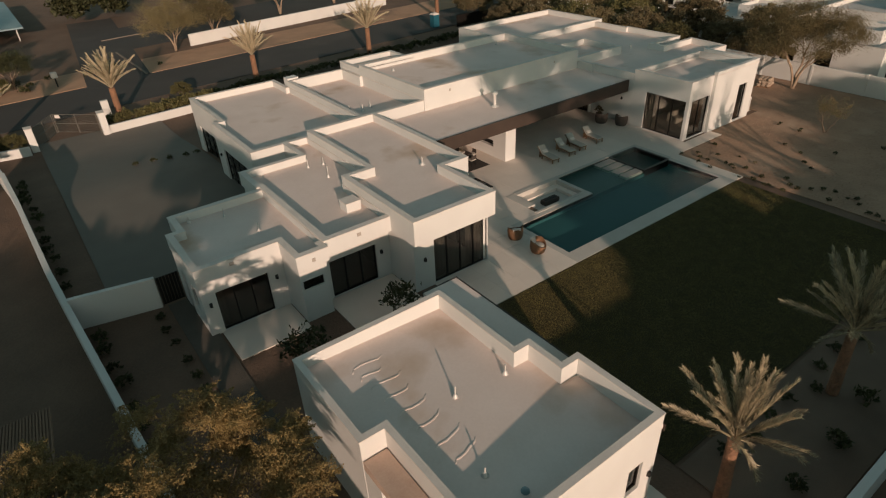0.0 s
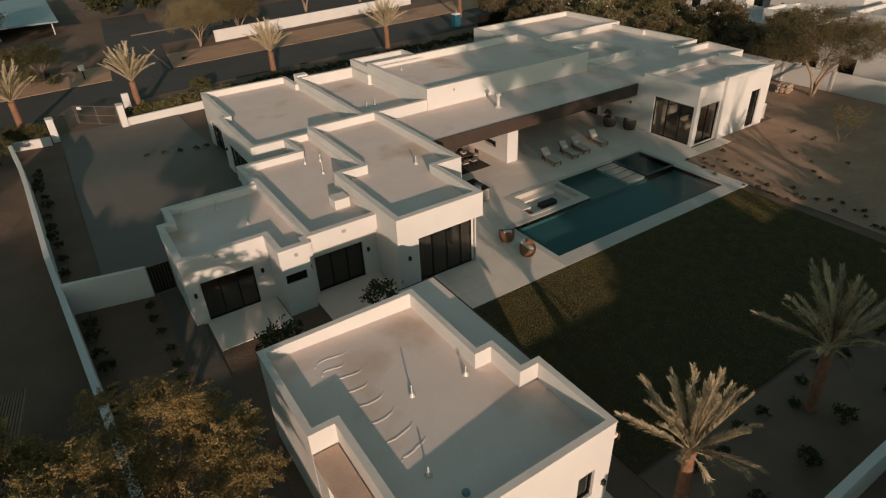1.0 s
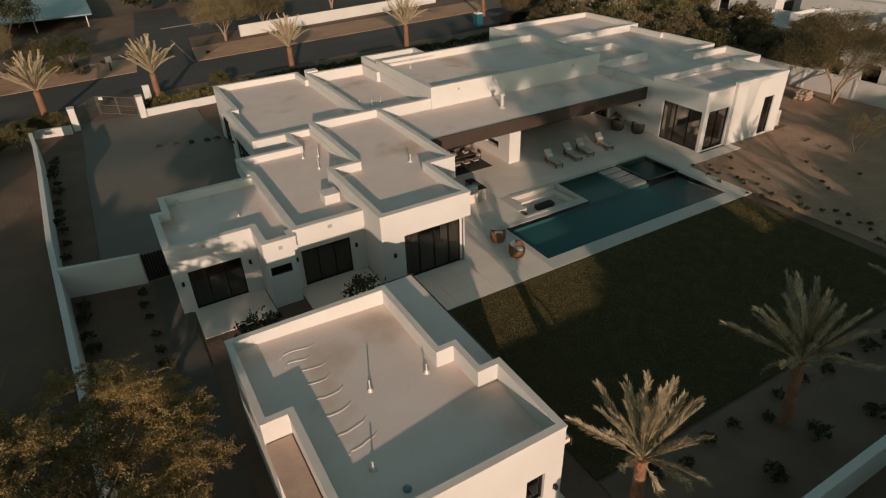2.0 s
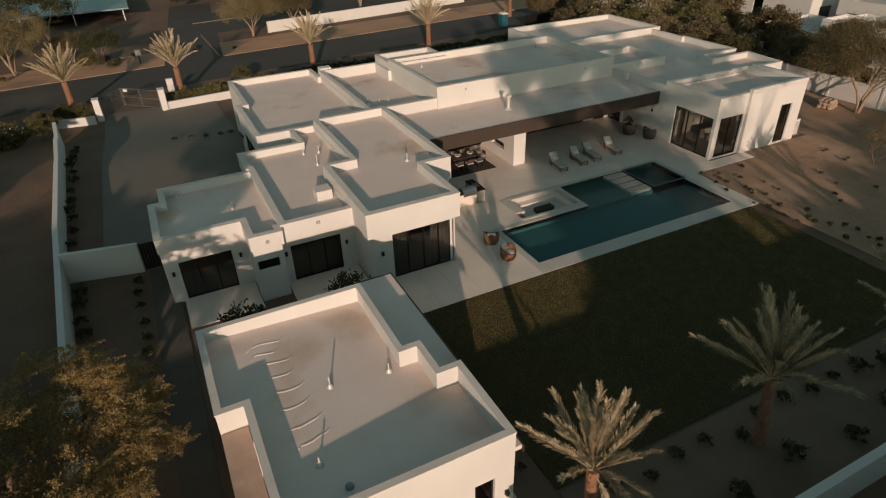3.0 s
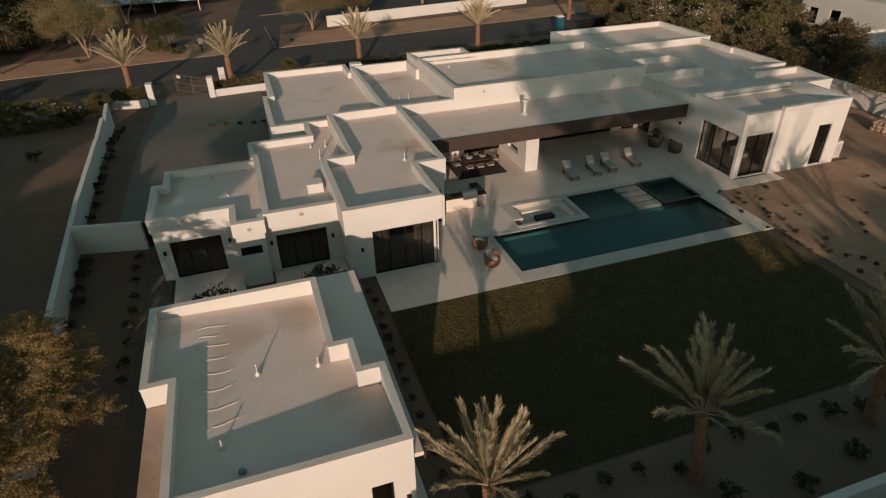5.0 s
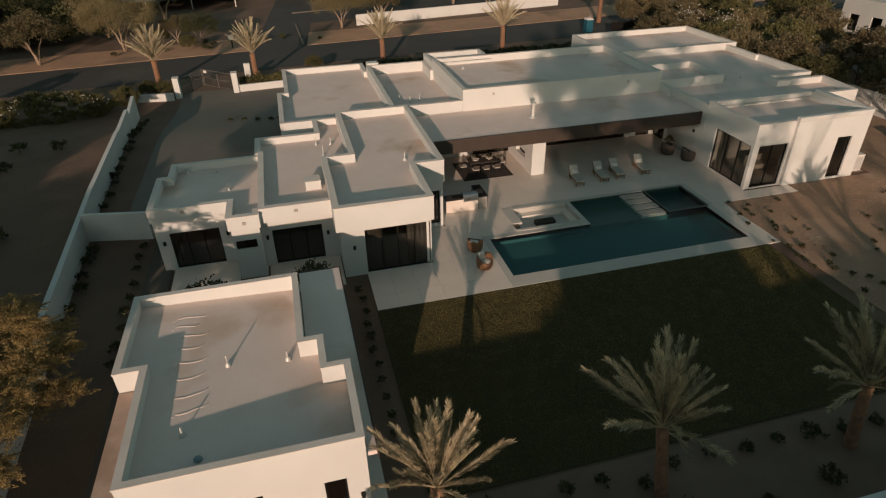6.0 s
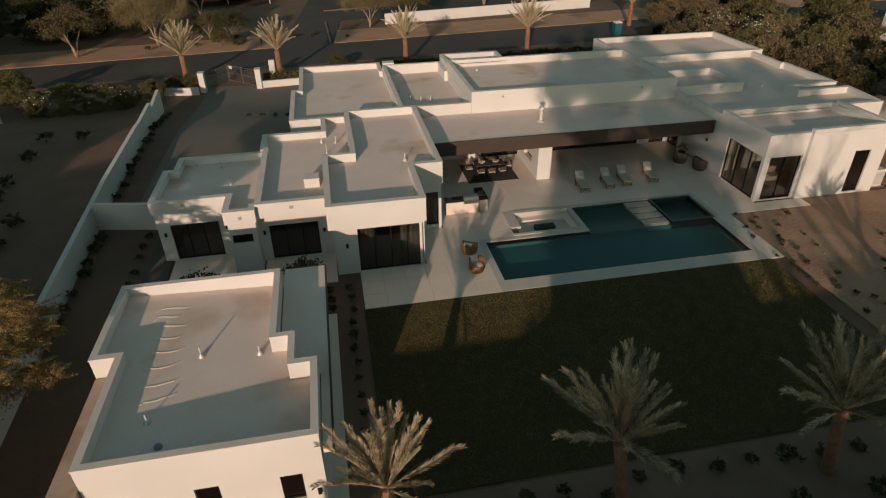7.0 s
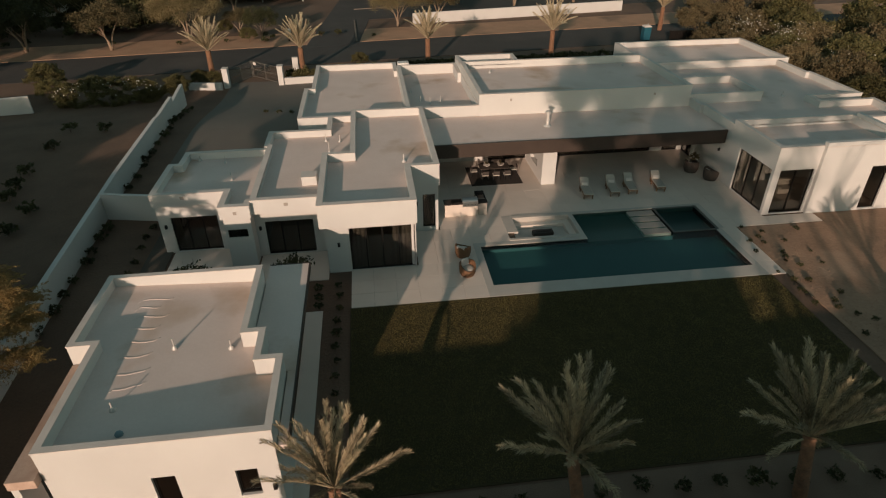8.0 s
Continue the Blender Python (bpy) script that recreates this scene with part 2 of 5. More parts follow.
def ring_walls(bm, poly, z0, z1, thick, openings=(), cap=True, soffit=False):
    """Walls with thickness along an outline, with openings (edge, from, to, z from, z to) cut right through."""
    inner = inset(poly, thick)
    n = len(poly)
    for i in range(n):
        a, b, c, d = Vector(poly[i]), Vector(poly[(i + 1) % n]), inner[i], inner[(i + 1) % n]
        u = (b - a).normalized()
        length = (b - a).length
        ops = sorted(o[1:] for o in openings if o[0] == i)

        def face(p0, p1, base, s0, s1, lo, hi, flip):
            q = [(s0, lo), (s1, lo), (s1, hi), (s0, hi)]
            vs = []
            for s, z in q:
                s2 = min(max(s, p0), p1)
                w = base + u * (s2 - p0)
                vs.append(bm.verts.new((w.x, w.y, z)))
            if (vs[0].co - vs[1].co).length > 1e-4 and hi - lo > 1e-4:
                bm.faces.new(vs[::-1] if flip else vs)

        s_in0, s_in1 = (c - a).dot(u), (d - a).dot(u)
        for p0, p1, base, flip in ((0, length, a, False), (s_in0, s_in1, c, True)):
            at = p0
            for s0, s1, lo, hi in ops:
                face(p0, p1, base, at, s0, z0, z1, flip)
                face(p0, p1, base, s0, s1, z0, lo, flip)
                face(p0, p1, base, s0, s1, hi, z1, flip)
                at = s1
            face(p0, p1, base, at, p1, z0, z1, flip)
        for s0, s1, lo, hi in ops:
            o0, o1 = a + u * s0, a + u * s1
            nrm = Vector((-u.y, u.x)) * thick
            i0, i1 = o0 + nrm, o1 + nrm
            for w in (((o0, lo), (o0, hi), (i0, hi), (i0, lo)), ((o1, lo), (i1, lo), (i1, hi), (o1, hi)),
                      ((o0, hi), (o1, hi), (i1, hi), (i0, hi)), ((o0, lo), (i0, lo), (i1, lo), (o1, lo))):
                bm.faces.new([bm.verts.new((v.x, v.y, z)) for v, z in w])
    bmesh.ops.remove_doubles(bm, verts=bm.verts, dist=1e-4)
    return inner


def ngon(bm, poly, z, flip=False):
    vs = [bm.verts.new((p[0], p[1], z)) for p in poly]
    f = bm.faces.new(vs[::-1] if flip else vs)
    f.normal_update()
    bmesh.ops.triangulate(bm, faces=[f], ngon_method="EAR_CLIP")


def cap_ring(bm, poly, z, width, lip=0.03, tall=0.05):
    """A coping over a parapet: outline moved out a little, a thin slab with drip edges."""
    o, i = inset(poly, -lip), inset(poly, width + lip)
    n = len(poly)
    for k in range(n):
        j = (k + 1) % n
        for (p, q, zp, zq) in ((o, i, z + tall, z + tall), (i, i, z + tall, z), (i, o, z, z), (o, o, z, z + tall)):
            vs = [bm.verts.new((p[k][0], p[k][1], zp)), bm.verts.new((p[j][0], p[j][1], zp)), bm.verts.new((q[j][0], q[j][1], zq)), bm.verts.new((q[k][0], q[k][1], zq))]
            bm.faces.new(vs)
    bmesh.ops.remove_doubles(bm, verts=bm.verts, dist=1e-4)
    bmesh.ops.recalc_face_normals(bm, faces=bm.faces)


def block(parent, poly, z0, top, parapet=0.5, openings=(), thick=0.3, soffit=False, cap=True, roof=True, label=""):
    """One volume of the house: walls to the parapet's top, its coping, its roof sheet and, where it projects, its soffit."""
    bm = bmesh.new()
    inner = ring_walls(bm, poly, z0, top - 0.05, thick, openings)
    if soffit:
        ngon(bm, poly, z0, True)
    part("wall", bm, STUCCO, parent, label)
    if cap:
        bm = bmesh.new()
        cap_ring(bm, poly, top - 0.05, thick, 0.02)
        part("coping", bm, CAP, parent)
    if roof:
        bm = bmesh.new()
        ngon(bm, inner, top - parapet)
        part("roof", bm, MEMBRANE, parent, "pale grey-brown flat roof membrane with dusty stains")


def glazing(parent, name, p0, p1, z0, z1, panes, frame_w=0.06, depth=0.1, label="", setback=0.1, rails=(), glass=None):
    """A framed opening from p0 to p1 (seen from outside, left to right): frame, then one pane a bay, set back in the wall."""
    p0, p1 = Vector((*p0, 0)), Vector((*p1, 0))
    w = (p1 - p0).length
    u = (p1 - p0) / w
    inward = Vector((-u.y, u.x, 0))
    m = Matrix(((u.x, inward.x, 0, p0.x + inward.x * setback), (u.y, inward.y, 0, p0.y + inward.y * setback), (0, 0, 1, z0), (0, 0, 0, 1)))
    h, f = z1 - z0, frame_w
    bm = bmesh.new()
    e = 0.004
    rings = []
    for y, d in ((0, e), (0, f), (depth, f), (depth, e)):
        rings.append([bm.verts.new(p) for p in ((d, y, d), (w - d, y, d), (w - d, y, h - d), (d, y, h - d))])
    for r0, r1 in zip(rings, rings[1:] + rings[:1]):
        for k in range(4):
            bm.faces.new((r0[k], r0[(k + 1) % 4], r1[(k + 1) % 4], r1[k]))
    bmesh.ops.recalc_face_normals(bm, faces=bm.faces)
    bay = w / panes
    fr = part(name, bm, BRONZE, parent, label, m)
    for k in range(1, panes):
        part("mullion", boxes((k * bay - f / 2, k * bay + f / 2, 0.003, depth - 0.003, f, h - f)), BRONZE, fr)
    for r in rails:
        part("rail", boxes((f, w - f, 0.006, depth - 0.006, r - f / 2, r + f / 2)), BRONZE, fr)
    for k in range(panes):
        bm = boxes((k * bay + f / 2, (k + 1) * bay - f / 2, depth / 2 - 0.006, depth / 2 + 0.006, f, h - f))
        pane = part("pane", bm, glass or GLASS, fr)
        pane.visible_shadow = False
    return fr


# ---- ground ----
def gz(x, y):
    s = min(max((y - 44) / 16, 0), 1)
    return -1.4 * s * s * (3 - 2 * s)


POOL = (24.15, 39.1, 18.05, 22.1)          # x0, x1, y0, y1 of the long basin
BAY = (30.8, 39.35, 22.1, 25.25)           # shallow shelf, stepping pads and spa behind it
PIT = (26.5, 30.5, 22.75, 25.2)            # sunken fire lounge

xs = sorted({*np.linspace(-420, -40, 14), *np.linspace(-40, 75, 60), *np.linspace(75, 500, 14), POOL[0], POOL[1], BAY[0], BAY[1], PIT[0], PIT[1]})
ys = sorted({*np.linspace(-300, -10, 10), *np.linspace(-10, 130, 90), *np.linspace(130, 700, 16), POOL[2], POOL[3], BAY[3], PIT[2], PIT[3]})
bm = bmesh.new()
gv = {(i, j): bm.verts.new((x, y, gz(x, y) - 0.06)) for i, x in enumerate(xs) for j, y in enumerate(ys)}
for i in range(len(xs) - 1):
    for j in range(len(ys) - 1):
        cx, cy = (xs[i] + xs[i + 1]) / 2, (ys[j] + ys[j + 1]) / 2
        if any(r[0] < cx < r[1] and r[2] < cy < r[3] for r in (POOL, BAY, PIT)):
            continue
        bm.faces.new((gv[i, j], gv[i + 1, j], gv[i + 1, j + 1], gv[i, j + 1]))
tagged(part("ground", bm, DIRT), "bare brown desert soil round the house", "ground", kind="structure")


def sheet(name, x0, x1, y0, y1, material, dz, step=2.0, label="", skew=(0, 0), category="ground", z=None):
    """A thin paved or planted layer that follows the ground; skew moves its far end and tilts its line."""
    bm = bmesh.new()
    nx, ny = max(1, round((x1 - x0) / step)), max(1, round((y1 - y0) / step))
    vs = {}
    for i in range(nx + 1):
        for j in range(ny + 1):
            x, y = x0 + (x1 - x0) * i / nx, y0 + (y1 - y0) * j / ny
            X, Y = x + skew[0] * (y - y0), y + skew[1] * (x - x0)
            vs[i, j] = bm.verts.new((X, Y, (gz(X, Y) if z is None else z) + dz))
    for i in range(nx):
        for j in range(ny):
            bm.faces.new((vs[i, j], vs[i + 1, j], vs[i + 1, j + 1], vs[i, j + 1]))
    r = bmesh.ops.extrude_face_region(bm, geom=bm.faces[:])
    bmesh.ops.translate(bm, verts=[v for v in r["geom"] if isinstance(v, bmesh.types.BMVert)], vec=(0, 0, 0.05))
    bmesh.ops.recalc_face_normals(bm, faces=bm.faces)
    return tagged(part(name, bm, material), label, category, kind="structure")


sheet("lawn", 16.45, 39.6, 5.75, 17.02, GRASS, -0.055, 1.0, "mown dark green lawn", category="lawn")
sheet("driveway", 2.3, 13.2, 31.0, 64.5, DRIVE, -0.05, 1.5, "brown-grey paved driveway court", category="driveway")
sheet("road", -140, 200, 56.6, 67.5, ASPHALT, -0.045, 4.0, "dark asphalt street", (0, 0.1), "road")
sheet("verge", -140, 200, 67.7, 76.2, VERGE, -0.04, 4.0, "sunlit orange gravel verge beyond the street", (0, 0.1), "verge")
sheet("side_drive", 9.5, 17.0, 81.2, 130.0, ASPHALT, -0.035, 3.0, "asphalt driveway on the far side of the street", (0.1, 0.0), "driveway")
sheet("parking_court", 18.0, 75.0, 99.5, 118.0, ASPHALT, -0.03, 4.0, "dark asphalt court behind the street wall", (0, 0.15), "court")
sheet("east_yard", 40.55, 63.7, 1.4, 22.2, SAND, -0.053, 1.5, "sunlit sandy gravel yard beside the lawn", category="yard")
sheet("east_yard_north", 53.6, 63.7, 22.18, 60.0, SAND, -0.054, 1.5, "sandy gravel yard beside the east wall", category="yard")
sheet("side_path", 4.6, 5.95, 2.0, 28.0, PATHGRAVEL, -0.05, 1.0, "fine grey gravel path between house and shrubs", category="path")
sheet("east_yard_edge", 46.45, 53.65, 22.18, 23.3, SAND, -0.0535, 1.0, "sandy gravel against the house wall", category="yard")
sheet("planting_strip", 16.45, 40.5, 1.4, 5.6, GRAVEL, -0.05, 1.0, "dusty gravel planting strip beside the lawn", category="planting")


def slab(name, rects, z0, z1, material, label, category="paving"):
    bm = bmesh.new()
    for r in rects:
        box(bm, *r, z0, z1, bevel=0.012)
    return tagged(part(name, bm, material), label, category, kind="structure")


# ---- pool ----
x0, x1, y0, y1 = POOL
pool = empty("swimming_pool", (x0, y0, 0), "long rectangular pool of dark teal water with pale coping", "pool", kind="structure")


def basin(name, r, depth, material, parent, z=-0.02, skip=-1):
    a, b, c, d = r
    bm = bmesh.new()
    v = [bm.verts.new(p) for p in ((a, c, z), (b, c, z), (b, d, z), (a, d, z), (a, c, -depth), (b, c, -depth), (b, d, -depth), (a, d, -depth))]
    for i, f in enumerate(((4, 5, 6, 7), (0, 4, 7, 3), (1, 2, 6, 5), (0, 1, 5, 4), (3, 7, 6, 2))):
        if i != skip:
            bm.faces.new([v[k] for k in f])
    bmesh.ops.translate(bm, verts=bm.verts, vec=(-x0, -y0, 0))
    return part(name, bm, material, parent)


basin("basin", (x0, x1, y0, y1), 0.5, POOLTILE, pool, skip=4)
part("basin_wall", boxes((0, 30.8 - x0, y1 - y0, y1 - y0 + 0.05, -0.5, -0.02), (30.8 - x0, 36.3 - x0, y1 - y0, y1 - y0 + 0.05, -0.5, -0.222), (36.3 - x0, x1 - x0, y1 - y0, y1 - y0 + 0.05, -0.5, -0.02)), POOLTILE, pool)
bm = bmesh.new()
box(bm, x0 + 0.002, x1 - 0.002, y0 + 0.002, y1 - 0.002, -0.3, -0.05)
bmesh.ops.delete(bm, geom=[f for f in bm.faces if f.normal.z < 0.5], context="FACES")
bmesh.ops.translate(bm, verts=bm.verts, vec=(-x0, -y0, 0))
w = part("water", bm, WATER, pool, "still teal water")
w.visible_shadow = False
shelf = (30.8, 36.3, 22.1, 25.25)
spa = (36.3, 39.3, 22.1, 25.35)
basin("shelf_basin", shelf, 0.22, BAJA, pool, skip=3)
basin("spa_basin", (spa[0] + 0.15, spa[1] - 0.15, spa[2] + 0.18, spa[3] - 0.15), 0.3, SPATILE, pool)
bm = bmesh.new()
for r, z in ((shelf, -0.05), (spa, -0.03)):
    v = [bm.verts.new((p[0] - x0, p[1] - y0, z)) for p in ((r[0], r[2]), (r[1], r[2]), (r[1], r[3]), (r[0], r[3]))]
    bm.faces.new(v)
w = part("shelf_water", bm, WATER, pool)
w.visible_shadow = False
part("spa_rim", boxes((spa[0] - x0, spa[0] + 0.15 - x0, spa[2] - y0, spa[3] - y0, -0.9, 0.02), (spa[1] - 0.15 - x0, spa[1] - x0, spa[2] - y0, spa[3] - y0, -0.9, 0.02),
                      (spa[0] + 0.15 - x0, spa[1] - 0.15 - x0, spa[2] - y0, spa[2] + 0.18 - y0, -0.9, 0.02), (spa[0] + 0.15 - x0, spa[1] - 0.15 - x0, spa[3] - 0.15 - y0, spa[3] - y0, -0.9, 0.02), bevel=0.015), BAJA, pool, "grey tiled spa rim")
for k in range(4):
    a = 22.2 + k * 0.78
    part("stepping_pad", boxes((34.45 - x0, 36.2 - x0, a - y0, a + 0.64 - y0, -0.3, -0.025), bevel=0.03), CONCRETE, pool, "pale stepping pad over the water")

# deck slabs round the pool, butted end to end
DECKS = [(16.5, 23.75, 17.05, 20.6), (20.3, 23.75, 20.6, 24.45), (22.0, 26.1, 24.45, 35.0), (23.75, 26.1, 22.5, 24.45),
         (26.1, 42.95, 25.6, 35.0), (39.7, 42.95, 22.3, 25.6), (42.95, 46.4, 22.3, 23.34), (39.5, 40.5, 17.05, 22.3)]
for n, r in enumerate(DECKS):
    bm = bmesh.new()
    nx, ny = max(1, round((r[1] - r[0]) / 1.22)), max(1, round((r[3] - r[2]) / 1.22))
    wx, wy = (r[1] - r[0]) / nx, (r[3] - r[2]) / ny
    for i in range(nx):
        for j in range(ny):
            box(bm, r[0] + i * wx + 0.004, r[0] + (i + 1) * wx - 0.004, r[2] + j * wy + 0.004, r[2] + (j + 1) * wy - 0.004, -0.058, 0.0 + 0.0006 * ((i * 7 + j * 3) % 4))
    tagged(part("pavement", bm, DECK), "pale large-format patio pavers", "patio", "patio paving", "structure")
coping = empty("pool_coping", (24.15, 18.05, 0), "pale stone coping round the pool and fire lounge", "coping", kind="structure")
for r in ((23.75, 39.5, 17.05, 18.05), (23.75, 24.15, 18.05, 22.1), (39.1, 39.5, 18.05, 22.3), (23.75, 30.8, 22.1, 22.5), (30.5, 30.8, 22.5, 25.6), (30.8, 39.7, 25.35, 25.6), (39.35, 39.7, 22.3, 25.35)):
    part("coping_stone", boxes((r[0] - 24.15, r[1] - 24.15, r[2] - 18.05, r[3] - 18.05, -0.3, 0.012), bevel=0.012), COPING, coping)

# ---- sunken fire lounge ----
pit = empty("fire_lounge", (26.5, 22.75, 0), "sunken white fire lounge with a bench and dark fire table", "fire pit")
basin_d = 0.5
bm = bmesh.new()
v = [bm.verts.new(p) for p in ((0, 0, -basin_d), (4.0, 0, -basin_d), (4.0, 2.45, -basin_d), (0, 2.45, -basin_d))]
bm.faces.new(v)
part("floor", bm, COPING, pit)
part("back_wall", boxes((0.3, 4.0, 2.45, 2.83, -basin_d, 0.05), bevel=0.02), COPING, pit)
part("side_wall", boxes((-0.4, 0.3, 0.75, 2.83, -basin_d, 0.02), bevel=0.02), COPING, pit)
part("front_wall", boxes((-0.45, 4.0, -0.25, 0.0, -basin_d, 0.05), bevel=0.02), COPING, pit)
part("bench", boxes((0.3, 4.0, 1.95, 2.45, -basin_d, -0.28), (3.55, 4.0, 0.0, 1.95, -basin_d, -0.282), bevel=0.02), DECK, pit)
part("step", boxes((-0.45, 0.3, 0.0, 0.75, -basin_d, -0.2), bevel=0.01), COPING, pit)
part("fire_table", boxes((1.3, 2.6, 0.75, 1.25, -basin_d, -0.2), bevel=0.02), DARKWICKER, pit, "dark stone fire table")
part("burner", boxes((1.45, 2.45, 0.9, 1.1, -0.2, -0.17), bevel=0.008), BLACK, pit)

# ---- main house ----
house = empty("main_house", (5.55, 20.0, 0), "sprawling modern white stucco house with stepped flat roofs", "house")
house.matrix_basis = pose(0, 0, 0)
# bedroom wing
block(house, [(5.55, 23.75), (9.65, 23.75), (9.65, 21.75), (11.3, 21.75), (11.3, 22.2), (11.58, 22.2), (11.58, 29.98), (6.15, 29.98), (6.15, 28.1), (5.55, 28.1)], 3.1, 3.87, 0.45, soffit=True)
W1 = [(5.6, 23.98), (9.75, 23.98), (9.75, 21.98), (11.2, 21.98), (11.2, 29.9), (6.25, 29.9), (6.25, 28.05), (5.6, 28.05)]
bm = bmesh.new()
ring_walls(bm, W1, -0.1, 3.1, 0.25, ((0, 0.68, 3.3, 0, 2.27), (2, 0.12, 1.2, 1.8, 2.33), (7, 0.9, 1.6, 0.0, 2.3), (7, 2.4, 3.2, 0.9, 2.3)))
part("wall", bm, STUCCO, house)
glazing(house, "sliding_door", (6.28, 23.98), (8.9, 23.98), 0, 2.27, 3, label="dark bronze sliding glass door")
glazing(house, "window", (9.87, 21.98), (10.95, 21.98), 1.8, 2.33, 1, label="small dark bathroom window")
glazing(house, "window", (5.6, 27.15), (5.6, 26.45), 0.0, 2.3, 1)
glazing(house, "window", (5.6, 25.65), (5.6, 24.85), 0.9, 2.3, 1)
# second bedroom block
block(house, [(11.3, 22.15), (15.33, 22.15), (15.33, 26.82), (17.03, 26.82), (17.03, 35.46), (15.05, 35.46), (15.05, 32.75), (11.1, 32.75), (11.1, 30.0), (11.3, 30.0)], 3.1, 3.97, 0.45, soffit=True)
bm = bmesh.new()
ring_walls(bm, [(11.2, 22.92), (15.3, 22.92), (15.3, 35.3), (15.12, 35.3), (15.12, 32.65), (11.2, 32.65)], -0.1, 3.1, 0.25, ((0, 0.52, 3.25, 0, 2.19),))
part("wall", bm, STUCCO, house)
glazing(house, "sliding_door", (11.72, 22.92), (14.45, 22.92), 0, 2.19, 3, label="dark bronze sliding glass door")
# living box
block(house, [(15.05, 20.0), (20.25, 20.0), (20.25, 24.4), (21.98, 24.4), (21.98, 35.0), (16.75, 35.0), (16.75, 27.1), (15.05, 27.1)], 3.1, 4.5, 0.55, soffit=True)
bm = bmesh.new()
ring_walls(bm, [(15.3, 20.55), (20.2, 20.55), (20.2, 24.5), (21.9, 24.5), (21.9, 34.9), (15.3, 34.9)], -0.1, 3.1, 0.25, ((0, 1.25, 4.85, 0, 2.72), (2, 0.75, 1.5, 0.24, 2.5), (1, 0.1, 2.6, 0, 2.72)))
part("wall", bm, STUCCO, house)
glazing(house, "sliding_door", (16.55, 20.55), (20.15, 20.55), 0, 2.72, 4, label="tall dark bronze sliding glass wall")
glazing(house, "sliding_door", (20.2, 20.65), (20.2, 23.15), 0, 2.72, 2)
glazing(house, "window", (20.95, 24.5), (21.7, 24.5), 0.24, 2.5, 1, label="tall narrow dark window")
# garage
block(house, [(12.8, 35.2), (21.08, 35.2), (21.08, 47.18), (20.8, 47.18), (20.8, 50.0), (13.4, 50.0), (13.4, 42.7), (12.8, 42.7)], -1.6, 3.95, 0.5, openings=((5, 1.2, 6.0, -0.9, 1.9), (7, 1.5, 6.3, -0.2, 2.4)))
glazing(house, "garage_door", (13.4, 48.8), (13.4, 44.0), -0.9, 1.9, 4, label="black framed glass garage door", rails=(0.7, 1.4, 2.1), glass=GLASS)
glazing(house, "garage_door", (12.8, 41.2), (12.8, 36.4), -0.2, 2.4, 4, label="black framed glass garage door", rails=(0.65, 1.3, 1.95), glass=GLASS)
# entry
block(house, [(20.8, 34.85), (26.48, 34.85), (26.48, 44.1), (26.2, 44.1), (26.2, 47.2), (20.8, 47.2)], -1.5, 4.42, 0.85)
part("chimney_cap", boxes((20.9, 21.9, 47.2, 48.0, -1.5, 4.55), bevel=0.02), STUCCO, house)
# great room
block(house, [(26.2, 34.75), (42.75, 34.75), (42.75, 44.3), (26.2, 44.3)], -0.1, 5.25, 0.6, openings=((0, 0.8, 4.0, 0, 2.7), (0, 5.0, 14.0, 0, 2.7), (0, 15.0, 16.3, 0, 2.5)))
glazing(house, "sliding_door", (27.0, 34.75), (30.2, 34.75), 0, 2.7, 2)
glazing(house, "sliding_door", (31.2, 34.75), (40.2, 34.75), 0, 2.7, 6, label="wide dark glass wall behind the patio")
glazing(house, "door", (41.2, 34.75), (42.5, 34.75), 0, 2.5, 1, label="dark glass door")
block(house, [(26.22, 44.02), (31.6, 44.02), (31.6, 47.7), (26.22, 47.7)], -1.5, 4.95, 0.5)
# covered patio
bm = boxes((22.0, 42.95, 29.35, 34.74, 2.8, 3.62))
part("patio_roof", bm, MEMBRANE, house, "flat patio roof, dusty pale membrane")
part("fascia", boxes((21.95, 42.93, 29.22, 29.35, 2.72, 3.68), bevel=0.01), FASCIA, house, "brown metal fascia")
part("soffit", boxes((22.05, 42.9, 29.36, 34.72, 2.74, 2.80)), FASCIA, house, "brown timber soffit")
block(house, [(29.95, 29.9), (30.95, 29.9), (30.95, 34.7), (29.95, 34.7)], 0.0, 2.75, 0.1, openings=((3, 1.6, 3.4, 0.8, 1.3),), cap=False, label="white stucco fireplace wall")
part("firebox", boxes((30.3, 30.34, 31.2, 33.2, 0.75, 1.35)), BLACK, house)
# east rooms
part("raised_parapet", boxes((45.88, 51.82, 23.33, 23.66, 4.604, 4.86), (51.5, 51.82, 23.66, 28.2, 4.604, 4.86), bevel=0.015), STUCCO, house, "higher parapet over the outer bay")
EA = [(43.0, 23.6), (45.9, 23.6), (45.9, 23.35), (51.8, 23.35), (51.8, 28.8), (43.0, 28.8)]
block(house, EA, -0.1, 4.6, 0.55, openings=((0, 0.45, 2.75, 0, 3.05), (2, 3.6, 4.8, 0.1, 3.1), (5, 1.3, 4.95, 0, 3.05)))
glazing(house, "sliding_door", (43.45, 23.6), (45.75, 23.6), 0, 3.05, 2, label="tall dark framed glass door")
glazing(house, "window", (49.5, 23.35), (50.7, 23.35), 0.1, 3.1, 1)
glazing(house, "sliding_door", (43.0, 27.5), (43.0, 23.85), 0, 3.05, 3, label="tall dark framed glass doors")
